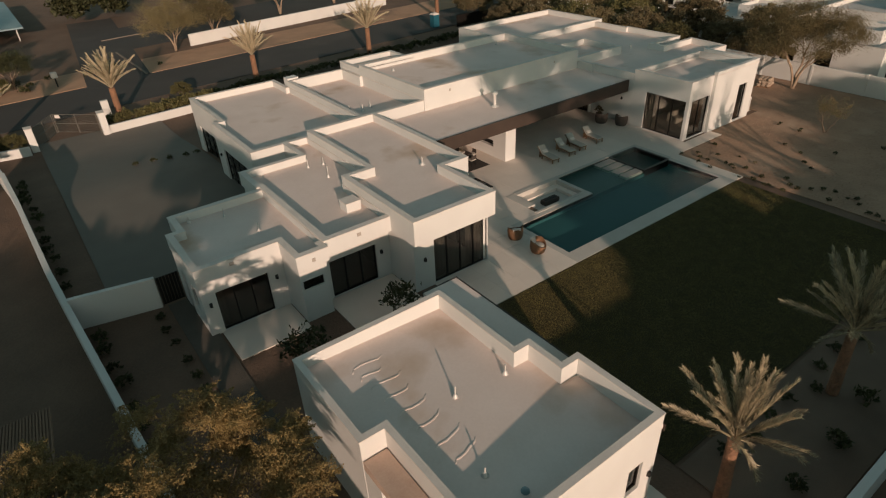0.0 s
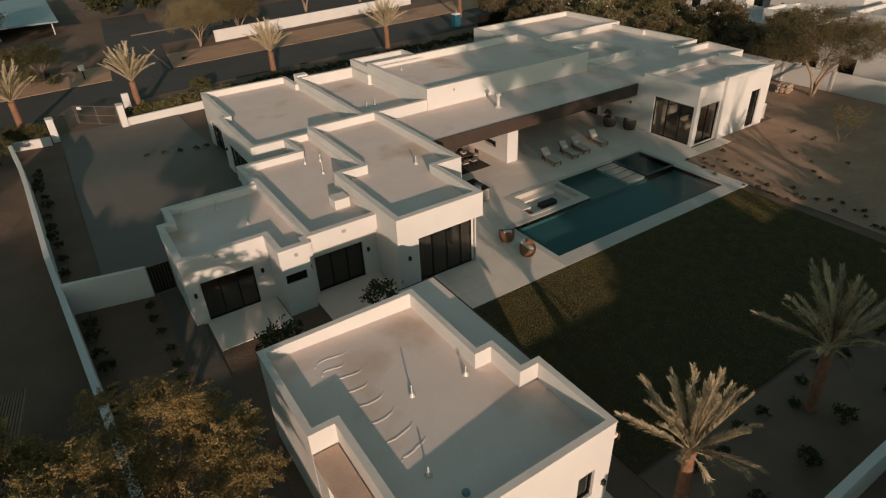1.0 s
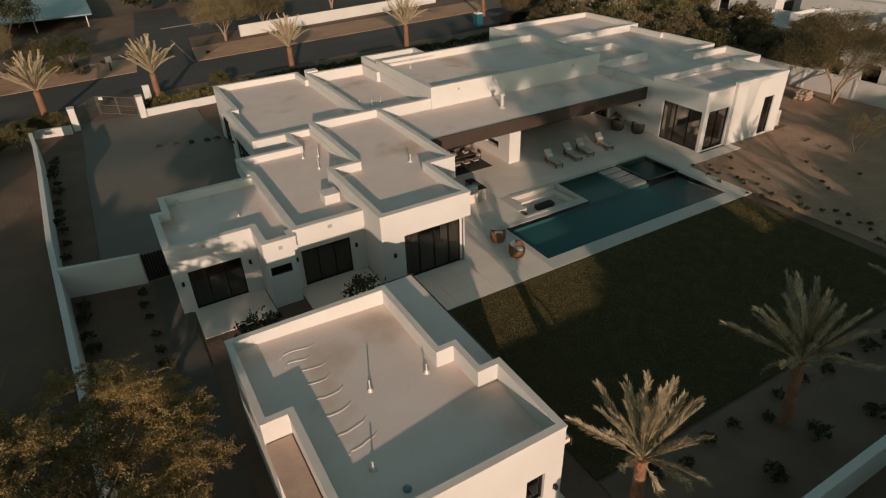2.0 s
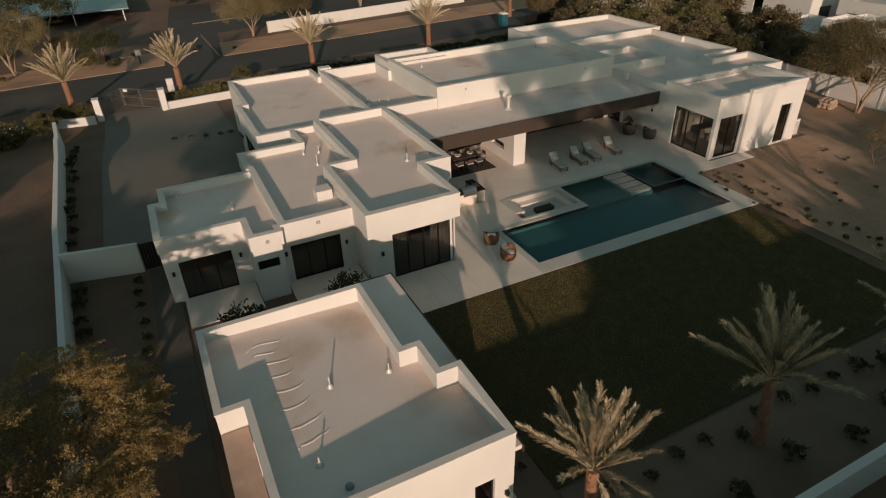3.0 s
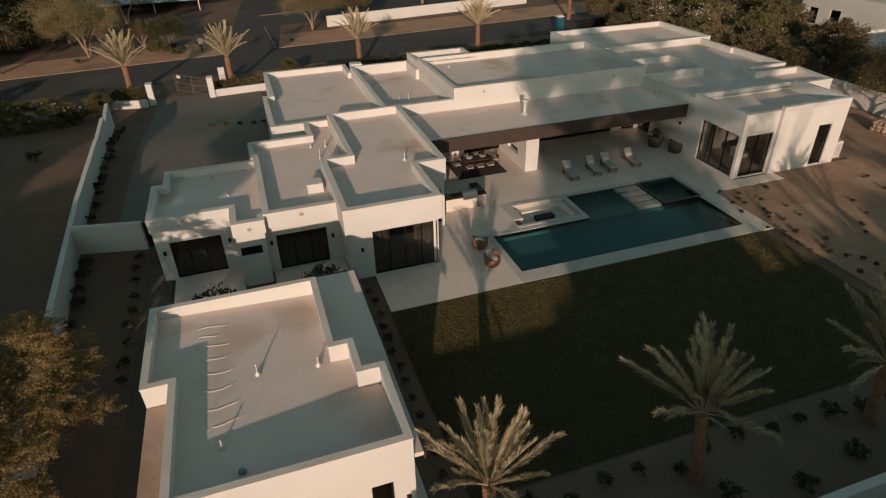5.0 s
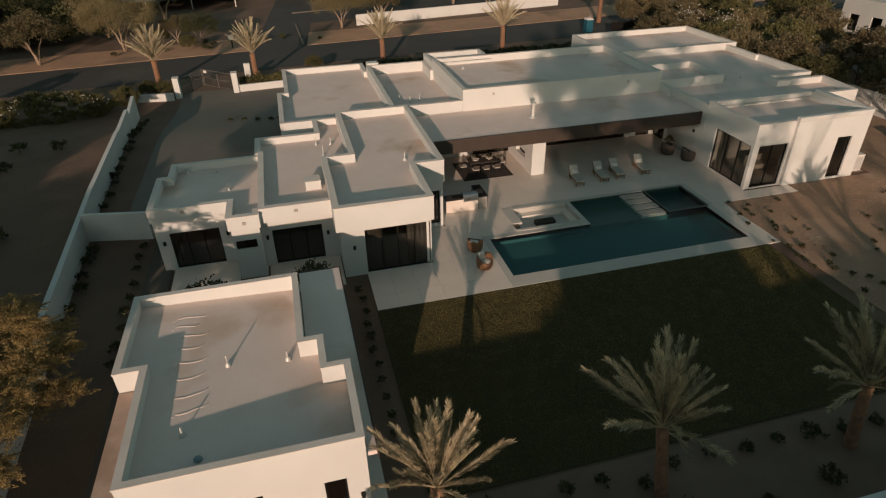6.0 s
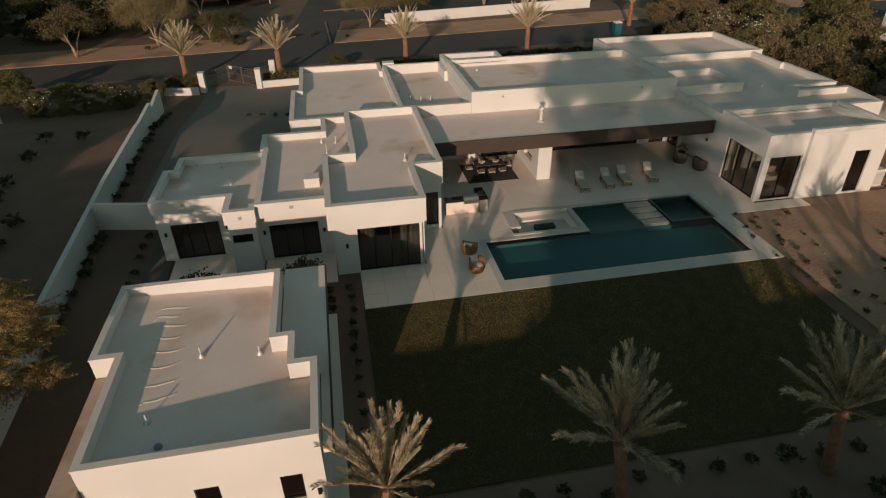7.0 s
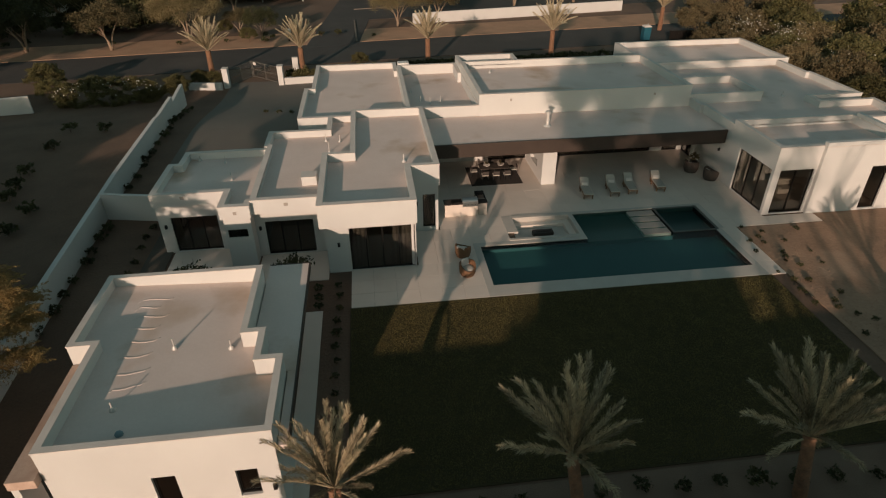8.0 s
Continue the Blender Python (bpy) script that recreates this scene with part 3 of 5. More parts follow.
block(house, [(43.06, 28.52), (51.78, 28.52), (51.78, 28.8), (56.2, 28.8), (56.7, 32.8), (52.3, 32.8), (52.3, 33.95), (56.6, 33.95), (56.6, 40.3), (56.3, 40.3), (56.3, 44.58), (43.52, 44.58), (43.52, 44.28), (42.47, 44.28), (42.47, 34.77), (42.75, 34.77), (42.75, 33.0), (43.0, 33.0), (43.0, 28.82), (43.06, 28.82)], -0.8, 4.25, 0.5, openings=((15, 0.06, 1.62, 0, 2.6),))
glazing(house, "door", (42.75, 34.71), (42.75, 33.15), 0, 2.6, 2, label="dark glass door at the end of the patio")
block(house, [(42.75, 34.75), (48.7, 34.75), (48.7, 39.4), (42.75, 39.4)], 3.7, 4.5, 0.55)
block(house, [(43.5, 44.3), (57.2, 44.3), (57.2, 52.6), (43.5, 52.6)], -1.5, 4.4, 0.5)

# ---- guest house ----
guest = empty("guest_house", (0, 0, 0), "low white stucco guest house with a flat parapet roof", "house")
GH = [(7.4, 5.5), (14.45, 5.5), (14.45, 9.05), (13.65, 9.05), (13.65, 10.65), (12.95, 10.65), (12.95, 15.1), (6.5, 15.1), (6.5, 10.45), (7.4, 10.45)]
block(guest, GH, -0.1, 4.25, 0.5, thick=0.21, roof=False, openings=((0, 3.05, 3.8, 0, 2.6), (0, 5.65, 6.35, 1.27, 2.54), (9, 0.6, 1.5, 0, 2.3)))


def guest_roof(x):
    """Height of the guest house membrane, which falls towards the scuppers on its east side."""
    return 3.70 - 0.045 * (x - 9.0)


bm = bmesh.new()
ngon(bm, inset(GH, 0.21), 0)
for v in bm.verts:
    v.co.z = guest_roof(v.co.x)
part("roof", bm, MEMBRANE, guest, "pale pinkish flat roof membrane with dusty stains")
glazing(guest, "door", (10.45, 5.5), (11.2, 5.5), 0, 2.6, 1, label="dark glass door")
glazing(guest, "window", (13.05, 5.5), (13.75, 5.5), 1.27, 2.54, 1, label="small dark window")
part("canopy", boxes((13.0, 14.8, 9.1, 16.4, 3.16, 3.34), (14.5, 14.8, 5.65, 9.1, 3.16, 3.34), bevel=0.01), MEMBRANE, guest, "thin flat side canopy")
part("canopy_fascia", boxes((14.8, 14.86, 5.6, 16.46, 3.05, 3.36), (13.0, 14.8, 16.4, 16.46, 3.05, 3.36), bevel=0.008), FASCIA, guest)
part("ledge", boxes((6.5, 7.36, 5.2, 10.4, 3.05, 3.4), bevel=0.015), DUSTY, guest, "low ledge roof with a dusty cap")
part("ledge_wall", boxes((6.5, 6.75, 9.4, 10.4, -0.1, 3.05)), STUCCO, guest)
part("ledge_wall", boxes((6.5, 6.72, 5.3, 6.2, -0.1, 3.05)), STUCCO, guest)
slab("pavement_side", [(14.2, 15.05, 4.5, 17.0)], -0.06, 0.0, DECK, "pale concrete walk beside the guest house")
slab("pavement_porch", [(6.1, 9.7, 21.4, 23.95), (11.3, 15.25, 19.85, 22.88)], -0.06, -0.005, DECK, "pale concrete terrace below the bedrooms")

# ---- garden walls ----
def wall_run(name, pts, h, thick, label, base=-0.4, material=STUCCO, category="wall"):
    """A free-standing wall along a line of plan points, its top stepping with the ground."""
    bm = bmesh.new()
    for (xa, ya), (xb, yb) in zip(pts, pts[1:]):
        d = Vector((xb - xa, yb - ya, 0))
        m = Matrix.Translation((xa, ya, 0)) @ Matrix.Rotation(math.atan2(d.y, d.x), 4, "Z")
        g0 = max(gz(xa, ya), gz(xb, yb)) if isinstance(h, (int, float)) else 0
        box(bm, 0, d.length, -thick / 2, thick / 2, min(gz(xa, ya), gz(xb, yb)) + base, g0 + h, bevel=0.02, m=m)
    return tagged(part(name, bm, material), label, category, kind="structure")


wall_run("wall_west", [(1.85, 8.0), (0.15, 33.0), (-0.3, 44.5)], 1.55, 0.3, "long low white stucco boundary wall")
wall_run("wall_west_lower", [(-0.3, 44.5), (-0.65, 50.5), (-1.2, 56.5)], 1.45, 0.3, "low white boundary wall stepping down the slope")
wall_run("wall_return", [(0.55, 29.0), (4.4, 28.2)], 1.75, 0.25, "short white stucco garden wall")
wall_east = empty("wall_east", (64.1, 10.0, 0), "white panelled boundary wall beyond the yard", "wall", kind="structure")
for k in range(11):
    part("wall_panel", boxes((-0.12, 0.12, k * 4.8 - 10.0, k * 4.8 - 5.26, -0.3, 1.8), bevel=0.015), STUCCO, wall_east)
    part("pilaster", boxes((-0.17, 0.17, k * 4.8 - 5.25, k * 4.8 - 5.01, -0.3, 1.85), bevel=0.015), STUCCO, wall_east)
wall_run("wall_street_west", [(-2.2, 62.6), (1.6, 62.0)], 0.75, 0.3, "low white planter wall by the gate")
wall_run("wall_street_east", [(8.4, 63.0), (20.0, 64.0)], 0.75, 0.3, "low white planter wall by the gate")
wall_run("wall_far", [(26.0, 95.2), (64.0, 101.0)], 1.6, 0.35, "long white wall across the street")
wall_run("wall_south", [(15.0, 1.0), (60.0, 1.0)], 1.6, 0.3, "pale boundary wall behind the palms")


KERB = mat("grey_kerb", (0.20, 0.165, 0.135), (0.14, 0.115, 0.095), 0.9, 0.8, 20, 0.01)
for name, pts in (("kerb_court", [(16.3, 109.2), (29.9, 111.4)]), ("kerb_drive", [(16.4, 99.0), (16.8, 83.2)])):
    wall_run(name, pts, 0.15, 0.25, "worn grey concrete kerb across the street", material=KERB, category="kerb")


# ---- plants ----
rng = np.random.default_rng(7)


def quads_mesh(name, pos, u, v, material):
    """Many small separate leaves in one mesh: each a quad at pos, spanned by u and v."""
    n = len(pos)
    vs = np.stack([pos - u - v * 0.35, pos + u * 0.2 - v, pos + u, pos + u * 0.2 + v], 1).reshape(-1, 3)
    me = bpy.data.meshes.new(name)
    me.vertices.add(n * 4)
    me.loops.add(n * 4)
    me.polygons.add(n)
    me.vertices.foreach_set("co", vs.ravel())
    me.loops.foreach_set("vertex_index", np.arange(n * 4))
    me.polygons.foreach_set("loop_start", np.arange(0, n * 4, 4))
    me.polygons.foreach_set("loop_total", np.full(n, 4))
    me.update(calc_edges=True)
    me.materials.append(material)
    return me


def unit(a):
    return a / np.maximum(np.linalg.norm(a, axis=-1, keepdims=True), 1e-6)


def foliage(name, material, size, clumps, per, leaf, clump_r=0.26, shell=0.45, low=-0.5, droop=0.0):
    """A crown: clumps of leaves scattered through an ellipsoid of half-axes size, with gaps between them."""
    d = unit(rng.normal(size=(clumps * 3, 3)))
    d = d[d[:, 2] > low][:clumps]
    r = (shell + (1 - shell) * rng.random(len(d)) ** 0.6)[:, None]
    c = d * r * np.array(size)
    k = np.repeat(np.arange(len(c)), per)
    spread = clump_r * (0.6 + 0.8 * rng.random(len(c)))[k][:, None] * np.mean(size)
    pos = c[k] + rng.normal(size=(len(k), 3)) * spread * np.array([0.55, 0.55, 0.36])
    pos[:, 2] -= droop * (np.abs(rng.normal(size=len(k))) * 0.3)
    u = unit(rng.normal(size=(len(k), 3)) + 0.4 * unit(pos)) * (leaf * (0.6 + 0.8 * rng.random(len(k))))[:, None]
    v = unit(np.cross(u, rng.normal(size=(len(k), 3)))) * (leaf * 0.45)
    return quads_mesh(name, pos, u, v, material)


def limbs(name, height, spread, radius, n, seed, material=BARK, lean=0.25):
    """A forked trunk with crooked, tapering limbs that reach into the crown."""
    r = random.Random(seed)
    bm = bmesh.new()
    for k in range(n):
        a = k * math.tau / n + r.uniform(-0.4, 0.4)
        p, pts, rad = Vector((0, 0, -0.1)), [], []
        steps = 7
        for s in range(steps + 1):
            f = s / steps
            pts.append(p.copy())
            rad.append(radius * (1 - 0.82 * f) * (1.25 if s == 0 else 1))
            out = spread / steps * (0.25 + 1.5 * f)
            p = p + Vector((math.cos(a) * out + r.uniform(-lean, lean) * 0.5, math.sin(a) * out + r.uniform(-lean, lean) * 0.5, height / steps * (1.2 - 0.4 * f)))
        tube(bm, pts, rad, 7)
        for b in range(3):
            i = 3 + b
            q = pts[i].copy()
            ang = a + r.choice((-1, 1)) * r.uniform(0.5, 1.1)
            br, bp = [], []
            for s in range(5):
                bp.append(q.copy())
                br.append(rad[i] * 0.6 * (1 - 0.18 * s))
                q = q + Vector((math.cos(ang) * spread * 0.14, math.sin(ang) * spread * 0.14, height * 0.09 + r.uniform(-0.1, 0.1)))
            tube(bm, bp, br, 5)
    return mesh_of(name, bm, material, True)


def tree(name, at, trunk, crown, lift, label, category="tree", group="", scale=1.0, turn=0.0):
    ob = empty(name, at, label, category, group, turn=turn)
    ob.scale = (scale, scale, scale)
    part("trunk", trunk, None, ob)
    part("crown", crown, None, ob, m=pose(0, 0, lift))
    return ob


def frond_mesh(name, length, curl, seed, material, pairs=84, leaflet=0.42, bare=0.2, width=0.011):
    """One feathery palm leaf along x: a bowed midrib with narrow leaflets raised in a V on both sides."""
    r = random.Random(seed)
    bm = bmesh.new()
    pts = []
    for k in range(9):
        f = k / 8
        pts.append(Vector((length * f * (1 - 0.12 * curl * f), 0.10 * length * f * f * r.uniform(-0.3, 0.3), -curl * length * 0.35 * f * f)))
    tube(bm, pts, [0.04 * (1 - 0.85 * k / 8) for k in range(9)], 4)
    for k in range(pairs):
        f = bare + (0.995 - bare) * k / pairs
        i = min(int(f * 8), 7)
        p = pts[i].lerp(pts[i + 1], f * 8 - i)
        d = (pts[i + 1] - pts[i]).normalized()
        g = (f - bare) / (1 - bare)
        w = leaflet * (math.sin(math.pi * (0.2 + 0.68 * g)) ** 0.7) * r.uniform(0.75, 1.2)
        for side in (-1, 1):
            way = (d * r.uniform(0.8, 1.15) + Vector((0, side * r.uniform(0.28, 0.6), r.uniform(0.0, 0.7)))).normalized()
            q = d.cross(way).normalized().cross(way) * width
            tip = p + way * w + Vector((0, 0, -0.14 * w))
            mid = p + way * w * 0.5
            bm.faces.new([bm.verts.new(c) for c in (p - q * 0.6, mid - q * 1.2, tip, mid + q * 1.2)])
    return mesh_of(name, bm, material)


def palm_trunk_mesh(name, height, radius, lean=(0, 0)):
    """A stubby trunk ringed with cut leaf bases, swelling under the crown."""
    bm = bmesh.new()
    n = 12
    rings = []
    steps = int(height / 0.11)
    for s in range(steps + 1):
        f = s / steps
        rr = radius * (1.15 - 0.3 * f + 0.32 * max(0, f - 0.7)) * (1 + 0.07 * (s % 2))
        ox, oy = lean[0] * f, lean[1] * f
        rings.append([bm.verts.new((ox + rr * (1 + 0.06 * ((k + s) % 2)) * math.cos((k + 0.5 * (s % 2)) * math.tau / n), oy + rr * math.sin((k + 0.5 * (s % 2)) * math.tau / n), height * f - 0.05)) for k in range(n)])
    for r0, r1 in zip(rings, rings[1:]):
        for k in range(n):
            bm.faces.new((r0[k], r0[(k + 1) % n], r1[(k + 1) % n], r1[k]))
    bm.faces.new(rings[-1])
    return mesh_of(name, bm, TRUNK)


def palm(at, trunk, height, fronds, count, label, group, seed, low=30, high=88, scale=1.0, lean=(0, 0)):
    ob = empty("palm_tree", at, label, "palm tree", group)
    part("trunk", trunk, None, ob)
    r = random.Random(seed)
    for k in range(count):
        f = k / count
        rise = low + (high - low) * (f ** 0.8) + r.uniform(-6, 6)
        m = Matrix.Translation((lean[0], lean[1], height - 0.08)) @ Matrix.Rotation(k * 2.39996 + r.uniform(-0.2, 0.2), 4, "Z") @ Matrix.Rotation(-radians(rise), 4, "Y") @ Matrix.Rotation(r.uniform(-0.7, 0.7), 4, "X") @ Matrix.Scale(scale * r.uniform(0.72, 1.08), 4)
        part("frond", fronds[k % len(fronds)], None, ob, m=m)
    return ob


big_fronds = [frond_mesh("frond", 3.05, c, s, PALMLEAF, 120, 0.37, 0.2, 0.009) for c, s in ((0.05, 1), (0.3, 2), (0.65, 3), (0.15, 4), (0.45, 8))]
hanging_frond = frond_mesh("frond", 1.5, 1.3, 9, PALMLEAF, 60, 0.30)
dry_fronds = [frond_mesh("frond", 3.8, c, s, DRYLEAF, 90, 0.42, 0.16, 0.016) for c, s in ((0.1, 5), (0.4, 6), (0.75, 7))]
for (x, y, h, lean, s) in ((16.42, 3.95, 3.1, (-0.1, 0.12), 11), (24.35, 3.9, 3.7, (-0.72, -0.05), 12), (32.35, 3.85, 3.6, (-0.95, -0.2), 13), (40.9, 3.3, 3.4, (-0.4, -0.1), 14)):
    t = palm_trunk_mesh("trunk", h, 0.205, lean)
    ob = palm((x, y, 0), t, h, big_fronds, 29, "young date palm with grey-green feathery fronds and orange-brown trunk", "palms beside the lawn", s, low=30, high=88, scale=1.0, lean=lean)
    for k in range(3):
        part("frond", hanging_frond, None, ob, "dry hanging frond", Matrix.Translation((lean[0], lean[1], h - 0.15)) @ Matrix.Rotation(k * 1.3 + s, 4, "Z") @ Matrix.Rotation(radians(18), 4, "Y"))
for (x, y, h, s) in ((-0.5, 67.3, 3.2, 21), (10.25, 67.1, 3.2, 22), (25.8, 68.9, 3.3, 23), (42.4, 70.8, 3.4, 24), (63.5, 84.0, 3.4, 25)):
    t = palm_trunk_mesh("trunk", h, 0.30)
    palm((x, y, gz(x, y)), t, h, dry_fronds, 44, "street palm with upright straw-coloured fronds, tied trunk", "street palms", s, low=40, high=87)

# the mesquite by the guest house
def spray_crown(name, material, size, clumps, sprays, per, leaf, reach=0.42, low=-0.35):
    """A crown of layered sprays: each clump fans out flat twigs, and leaves crowd along every twig."""
    d = unit(rng.normal(size=(clumps * 4, 3)))
    d = d[d[:, 2] > low][:clumps]
    c = d * (0.62 + 0.38 * rng.random(len(d)) ** 0.5)[:, None] * np.array(size)
    k = np.repeat(np.arange(len(c)), sprays)
    way = unit(d[k] * (0.8, 0.8, 0.35) + rng.normal(size=(len(k), 3)) * (0.75, 0.75, 0.22))
    root = c[k] + rng.normal(size=(len(k), 3)) * (0.24, 0.24, 0.11)
    long = reach * (0.6 + 0.9 * rng.random(len(k)))
    j = np.repeat(np.arange(len(k)), per)
    f = rng.random(len(j))
    wide = 0.10 * (1.1 - f)[:, None]
    pos = root[j] + way[j] * (f * long[j])[:, None] + rng.normal(size=(len(j), 3)) * wide * (1, 1, 0.45)
    pos[:, 2] -= 0.10 * f * f
    u = unit(way[j] + rng.normal(size=(len(j), 3)) * 0.7) * (leaf * (0.6 + 0.8 * rng.random(len(j))))[:, None]
    v = unit(np.cross(u, rng.normal(size=(len(j), 3)))) * (leaf * 0.5)
    return quads_mesh(name, pos, u, v, material)


near_crown = spray_crown("crown", MESQUITE, (4.8, 4.6, 2.15), 120, 34, 120, 0.028, 0.5)
near_inner = foliage("inner_leaves", MESQUITE, (3.9, 3.7, 1.3), 90, 420, 0.045, 0.13, 0.2, -0.6)
mes_trunk = limbs("trunk", 4.0, 3.0, 0.17, 4, 3)
near_tree = tree("mesquite_tree", (0.15, 10.7, 0), mes_trunk, near_crown, 3.95, "spreading mesquite tree with golden-lit fine foliage", scale=1.08)
part("inner_leaves", near_inner, None, near_tree, m=pose(0, 0, 3.6))
# the tree by the east wall
far_crown = foliage("crown", OLIVE, (3.9, 3.9, 2.5), 60, 170, 0.12, 0.22, 0.35, -0.55, 0.6)
far_crown_b = foliage("crown", SHRUB, (4.2, 3.6, 2.7), 55, 160, 0.13, 0.24, 0.35, -0.5, 0.4)
lean_trunk = limbs("trunk", 4.2, 2.8, 0.16, 3, 5, PALEBARK)
fine_crown = foliage("crown", FINE, (4.6, 4.4, 2.6), 90, 420, 0.06, 0.22, 0.3, -0.6, 0.8)
tree("palo_verde_tree", (61.6, 24.4, 0), lean_trunk, foliage("crown", YELLOWLEAF, (5.4, 5.0, 2.7), 120, 560, 0.055, 0.2, 0.3, -0.5, 0.7), 5.0, "palo verde tree with soft olive foliage before a white wall")
tree("palo_verde_tree", (52.5, 17.2, 0), limbs("trunk", 1.7, 1.0, 0.04, 3, 15), foliage("crown", YELLOWLEAF, (1.6, 1.6, 1.0), 34, 70, 0.05, 0.26, 0.3, -0.5), 1.9, "thin young palo verde in gravel")
# street trees
street_trees = [(23.4, 93.6, 1.0, 20), (30.5, 97.0, 0.9, 80), (-7.6, 87.6, 1.15, 140), (-1.0, 91.0, 0.6, 200), (2.6, 88.0, 0.62, 30), (-17.5, 83.5, 1.0, 260), (-29.0, 84.0, 1.05, 300), (-38.0, 92.0, 1.1, 40),
                (-24.0, 96.0, 1.2, 10), (-12.0, 99.0, 1.2, 70), (46.0, 108.0, 1.1, 222), (-48.0, 84.0, 1.1, 15), (58.0, 110.0, 1.2, 99), (36.0, 112.0, 1.2, 320), (-30.0, 100.0, 1.2, 20), (-52.0, 98.0, 1.3, 60), (-20.0, 108.0, 1.2, 130), (-62.0, 90.0, 1.2, 200), (-5.0, 110.0, 1.2, 240), (-45.0, 106.0, 1.2, 280), (-36.0, 82.5, 0.9, 310)]
for k, (x, y, s, turn) in enumerate(street_trees):
    tree("street_tree", (x, y, gz(x, y)), lean_trunk, fine_crown if k in (0, 2) else far_crown if k % 2 else far_crown_b, 4.6, "tall mesquite with hazy olive crown and pale forked trunk", group="trees across the street", scale=s, turn=turn)
# the thicket behind the east rooms
bush_a = foliage("crown", OLEANDER, (2.6, 2.6, 2.3), 75, 260, 0.10, 0.17, 0.6, -0.2)
bush_b = foliage("crown", HEDGELEAF, (2.4, 2.4, 2.1), 70, 240, 0.10, 0.17, 0.6, -0.2)
bush_trunk = limbs("trunk", 2.2, 1.4, 0.08, 4, 9)
spots = [(61.5, 38.0, 1.0), (62.0, 43.0, 1.15), (61.0, 48.0, 1.1), (62.5, 53.0, 1.25), (61.0, 58.0, 1.2), (64.0, 62.5, 1.3), (66.5, 48.0, 1.3), (67.0, 55.0, 1.4), (69.0, 40.0, 1.3), (71.0, 62.0, 1.5), (67.0, 68.0, 1.3), (74.0, 52.0, 1.4), (74.0, 70.0, 1.5), (73.0, 34.0, 1.1), (61.5, 65.0, 1.0), (78.0, 60.0, 1.6), (79.0, 78.0, 1.6), (66.0, 77.0, 1.2), (86.0, 68.0, 1.7), (72.0, 84.0, 1.5), (66.8, 29.6, 0.8), (69.6, 31.2, 0.85), (72.6, 31.0, 0.8), (66.6, 34.6, 0.95), (76.5, 31.2, 0.8)]
for k, (x, y, s) in enumerate(spots):
    tree("oleander", (x, y, gz(x, y)), bush_trunk, bush_a if k % 3 else bush_b, 2.1, "dense tall oleander bush, dusty olive brown", "shrub", "thicket behind the house", s, k * 77.0)
far_flowers = rng.normal(size=(110, 3)) * (0.9, 0.9, 0.5)
for (x, y, z) in ((61.0, 58.0, 4.6), (62.5, 53.0, 4.7), (62.0, 43.5, 4.3)):
    u = unit(rng.normal(size=(110, 3))) * 0.06
    ob = part("blossom", quads_mesh("blossom", far_flowers, u, unit(np.cross(u, rng.normal(size=(110, 3)))) * 0.05, FLOWER))
    ob.matrix_basis = pose(x, y, z)
    tagged(ob, "white blossom on the oleander", "flowers", kind="stuff")
# lawn blades
n = 240000
pos = np.stack([16.5 + 23.05 * rng.random(n), 5.8 + 11.15 * rng.random(n), np.full(n, 0.012)], 1)
u = unit(rng.normal(size=(n, 3)) * (0.5, 0.5, 0.1) + (0, 0, 1)) * (0.02 + 0.015 * rng.random(n))[:, None]
blades = part("grass", quads_mesh("grass", pos, u, unit(np.cross(u, rng.normal(size=(n, 3)))) * 0.011, BLADES))
tagged(blades, "short mown grass blades of the lawn", "grass", kind="stuff")
# distant woods
woods_crown = foliage("woods", SHRUB, (1, 1, 0.62), 70, 60, 0.085, 0.18, 0.5, -0.3)
for k in range(60):
    x, y = -150 + (k * 37.7) % 330, 122 + (k * 23.3) % 110
    if -28 < x < 14 and y < 165:
        continue
    ob = part("far_tree", woods_crown)
    ob.matrix_basis = pose(x, y, gz(x, y) + 2.5, 0, 0, k * 41) @ Matrix.Scale(4.5 + (k % 5) * 0.6, 4)
    tagged(ob, "dark distant tree in the woods", "tree", "far woods", "stuff")
for k in range(26):
    x, y = -82 + (k * 29.3) % 66, 97 + (k * 11.7) % 26
    ob = part("far_tree", woods_crown)
    ob.matrix_basis = pose(x, y, gz(x, y) + 2.3, 0, 0, k * 53) @ Matrix.Scale(4.0 + (k % 4) * 0.6, 4)
    tagged(ob, "dark distant tree in the woods", "tree", "far woods", "stuff")
for k in range(18):
    x, y = -74 + (k * 17.9) % 58, 93 + (k * 3.7) % 7
    ob = part("far_tree", woods_crown)
    ob.matrix_basis = pose(x, y, gz(x, y) + 1.2, 0, 0, k * 61) @ Matrix.Scale(2.1 + (k % 4) * 0.35, 4)
    tagged(ob, "dark low tree across the street", "tree", "low woods across the street", "stuff")
# hedge by the neighbouring lot
hedge = foliage("hedge", HEDGELEAF, (5.6, 1.5, 1.9), 190, 260, 0.085, 0.11, 0.65, -0.75)
ob = tagged(part("hedge", hedge), "long oleander hedge dotted with white flowers", "hedge")
ob.matrix_basis = pose(-9.3, 58.6, gz(0, 58.6) + 0.9, 0, 0, 6)
pos = unit(rng.normal(size=(420, 3)))
pos = pos[pos[:, 2] > 0.15] * np.array((5.5, 1.35, 1.6)) * 1.03
u = unit(rng.normal(size=pos.shape)) * 0.085
part("blossom", quads_mesh("blossom", pos, u, unit(np.cross(u, rng.normal(size=pos.shape))) * 0.08, FLOWER), None, ob, "white blossom")
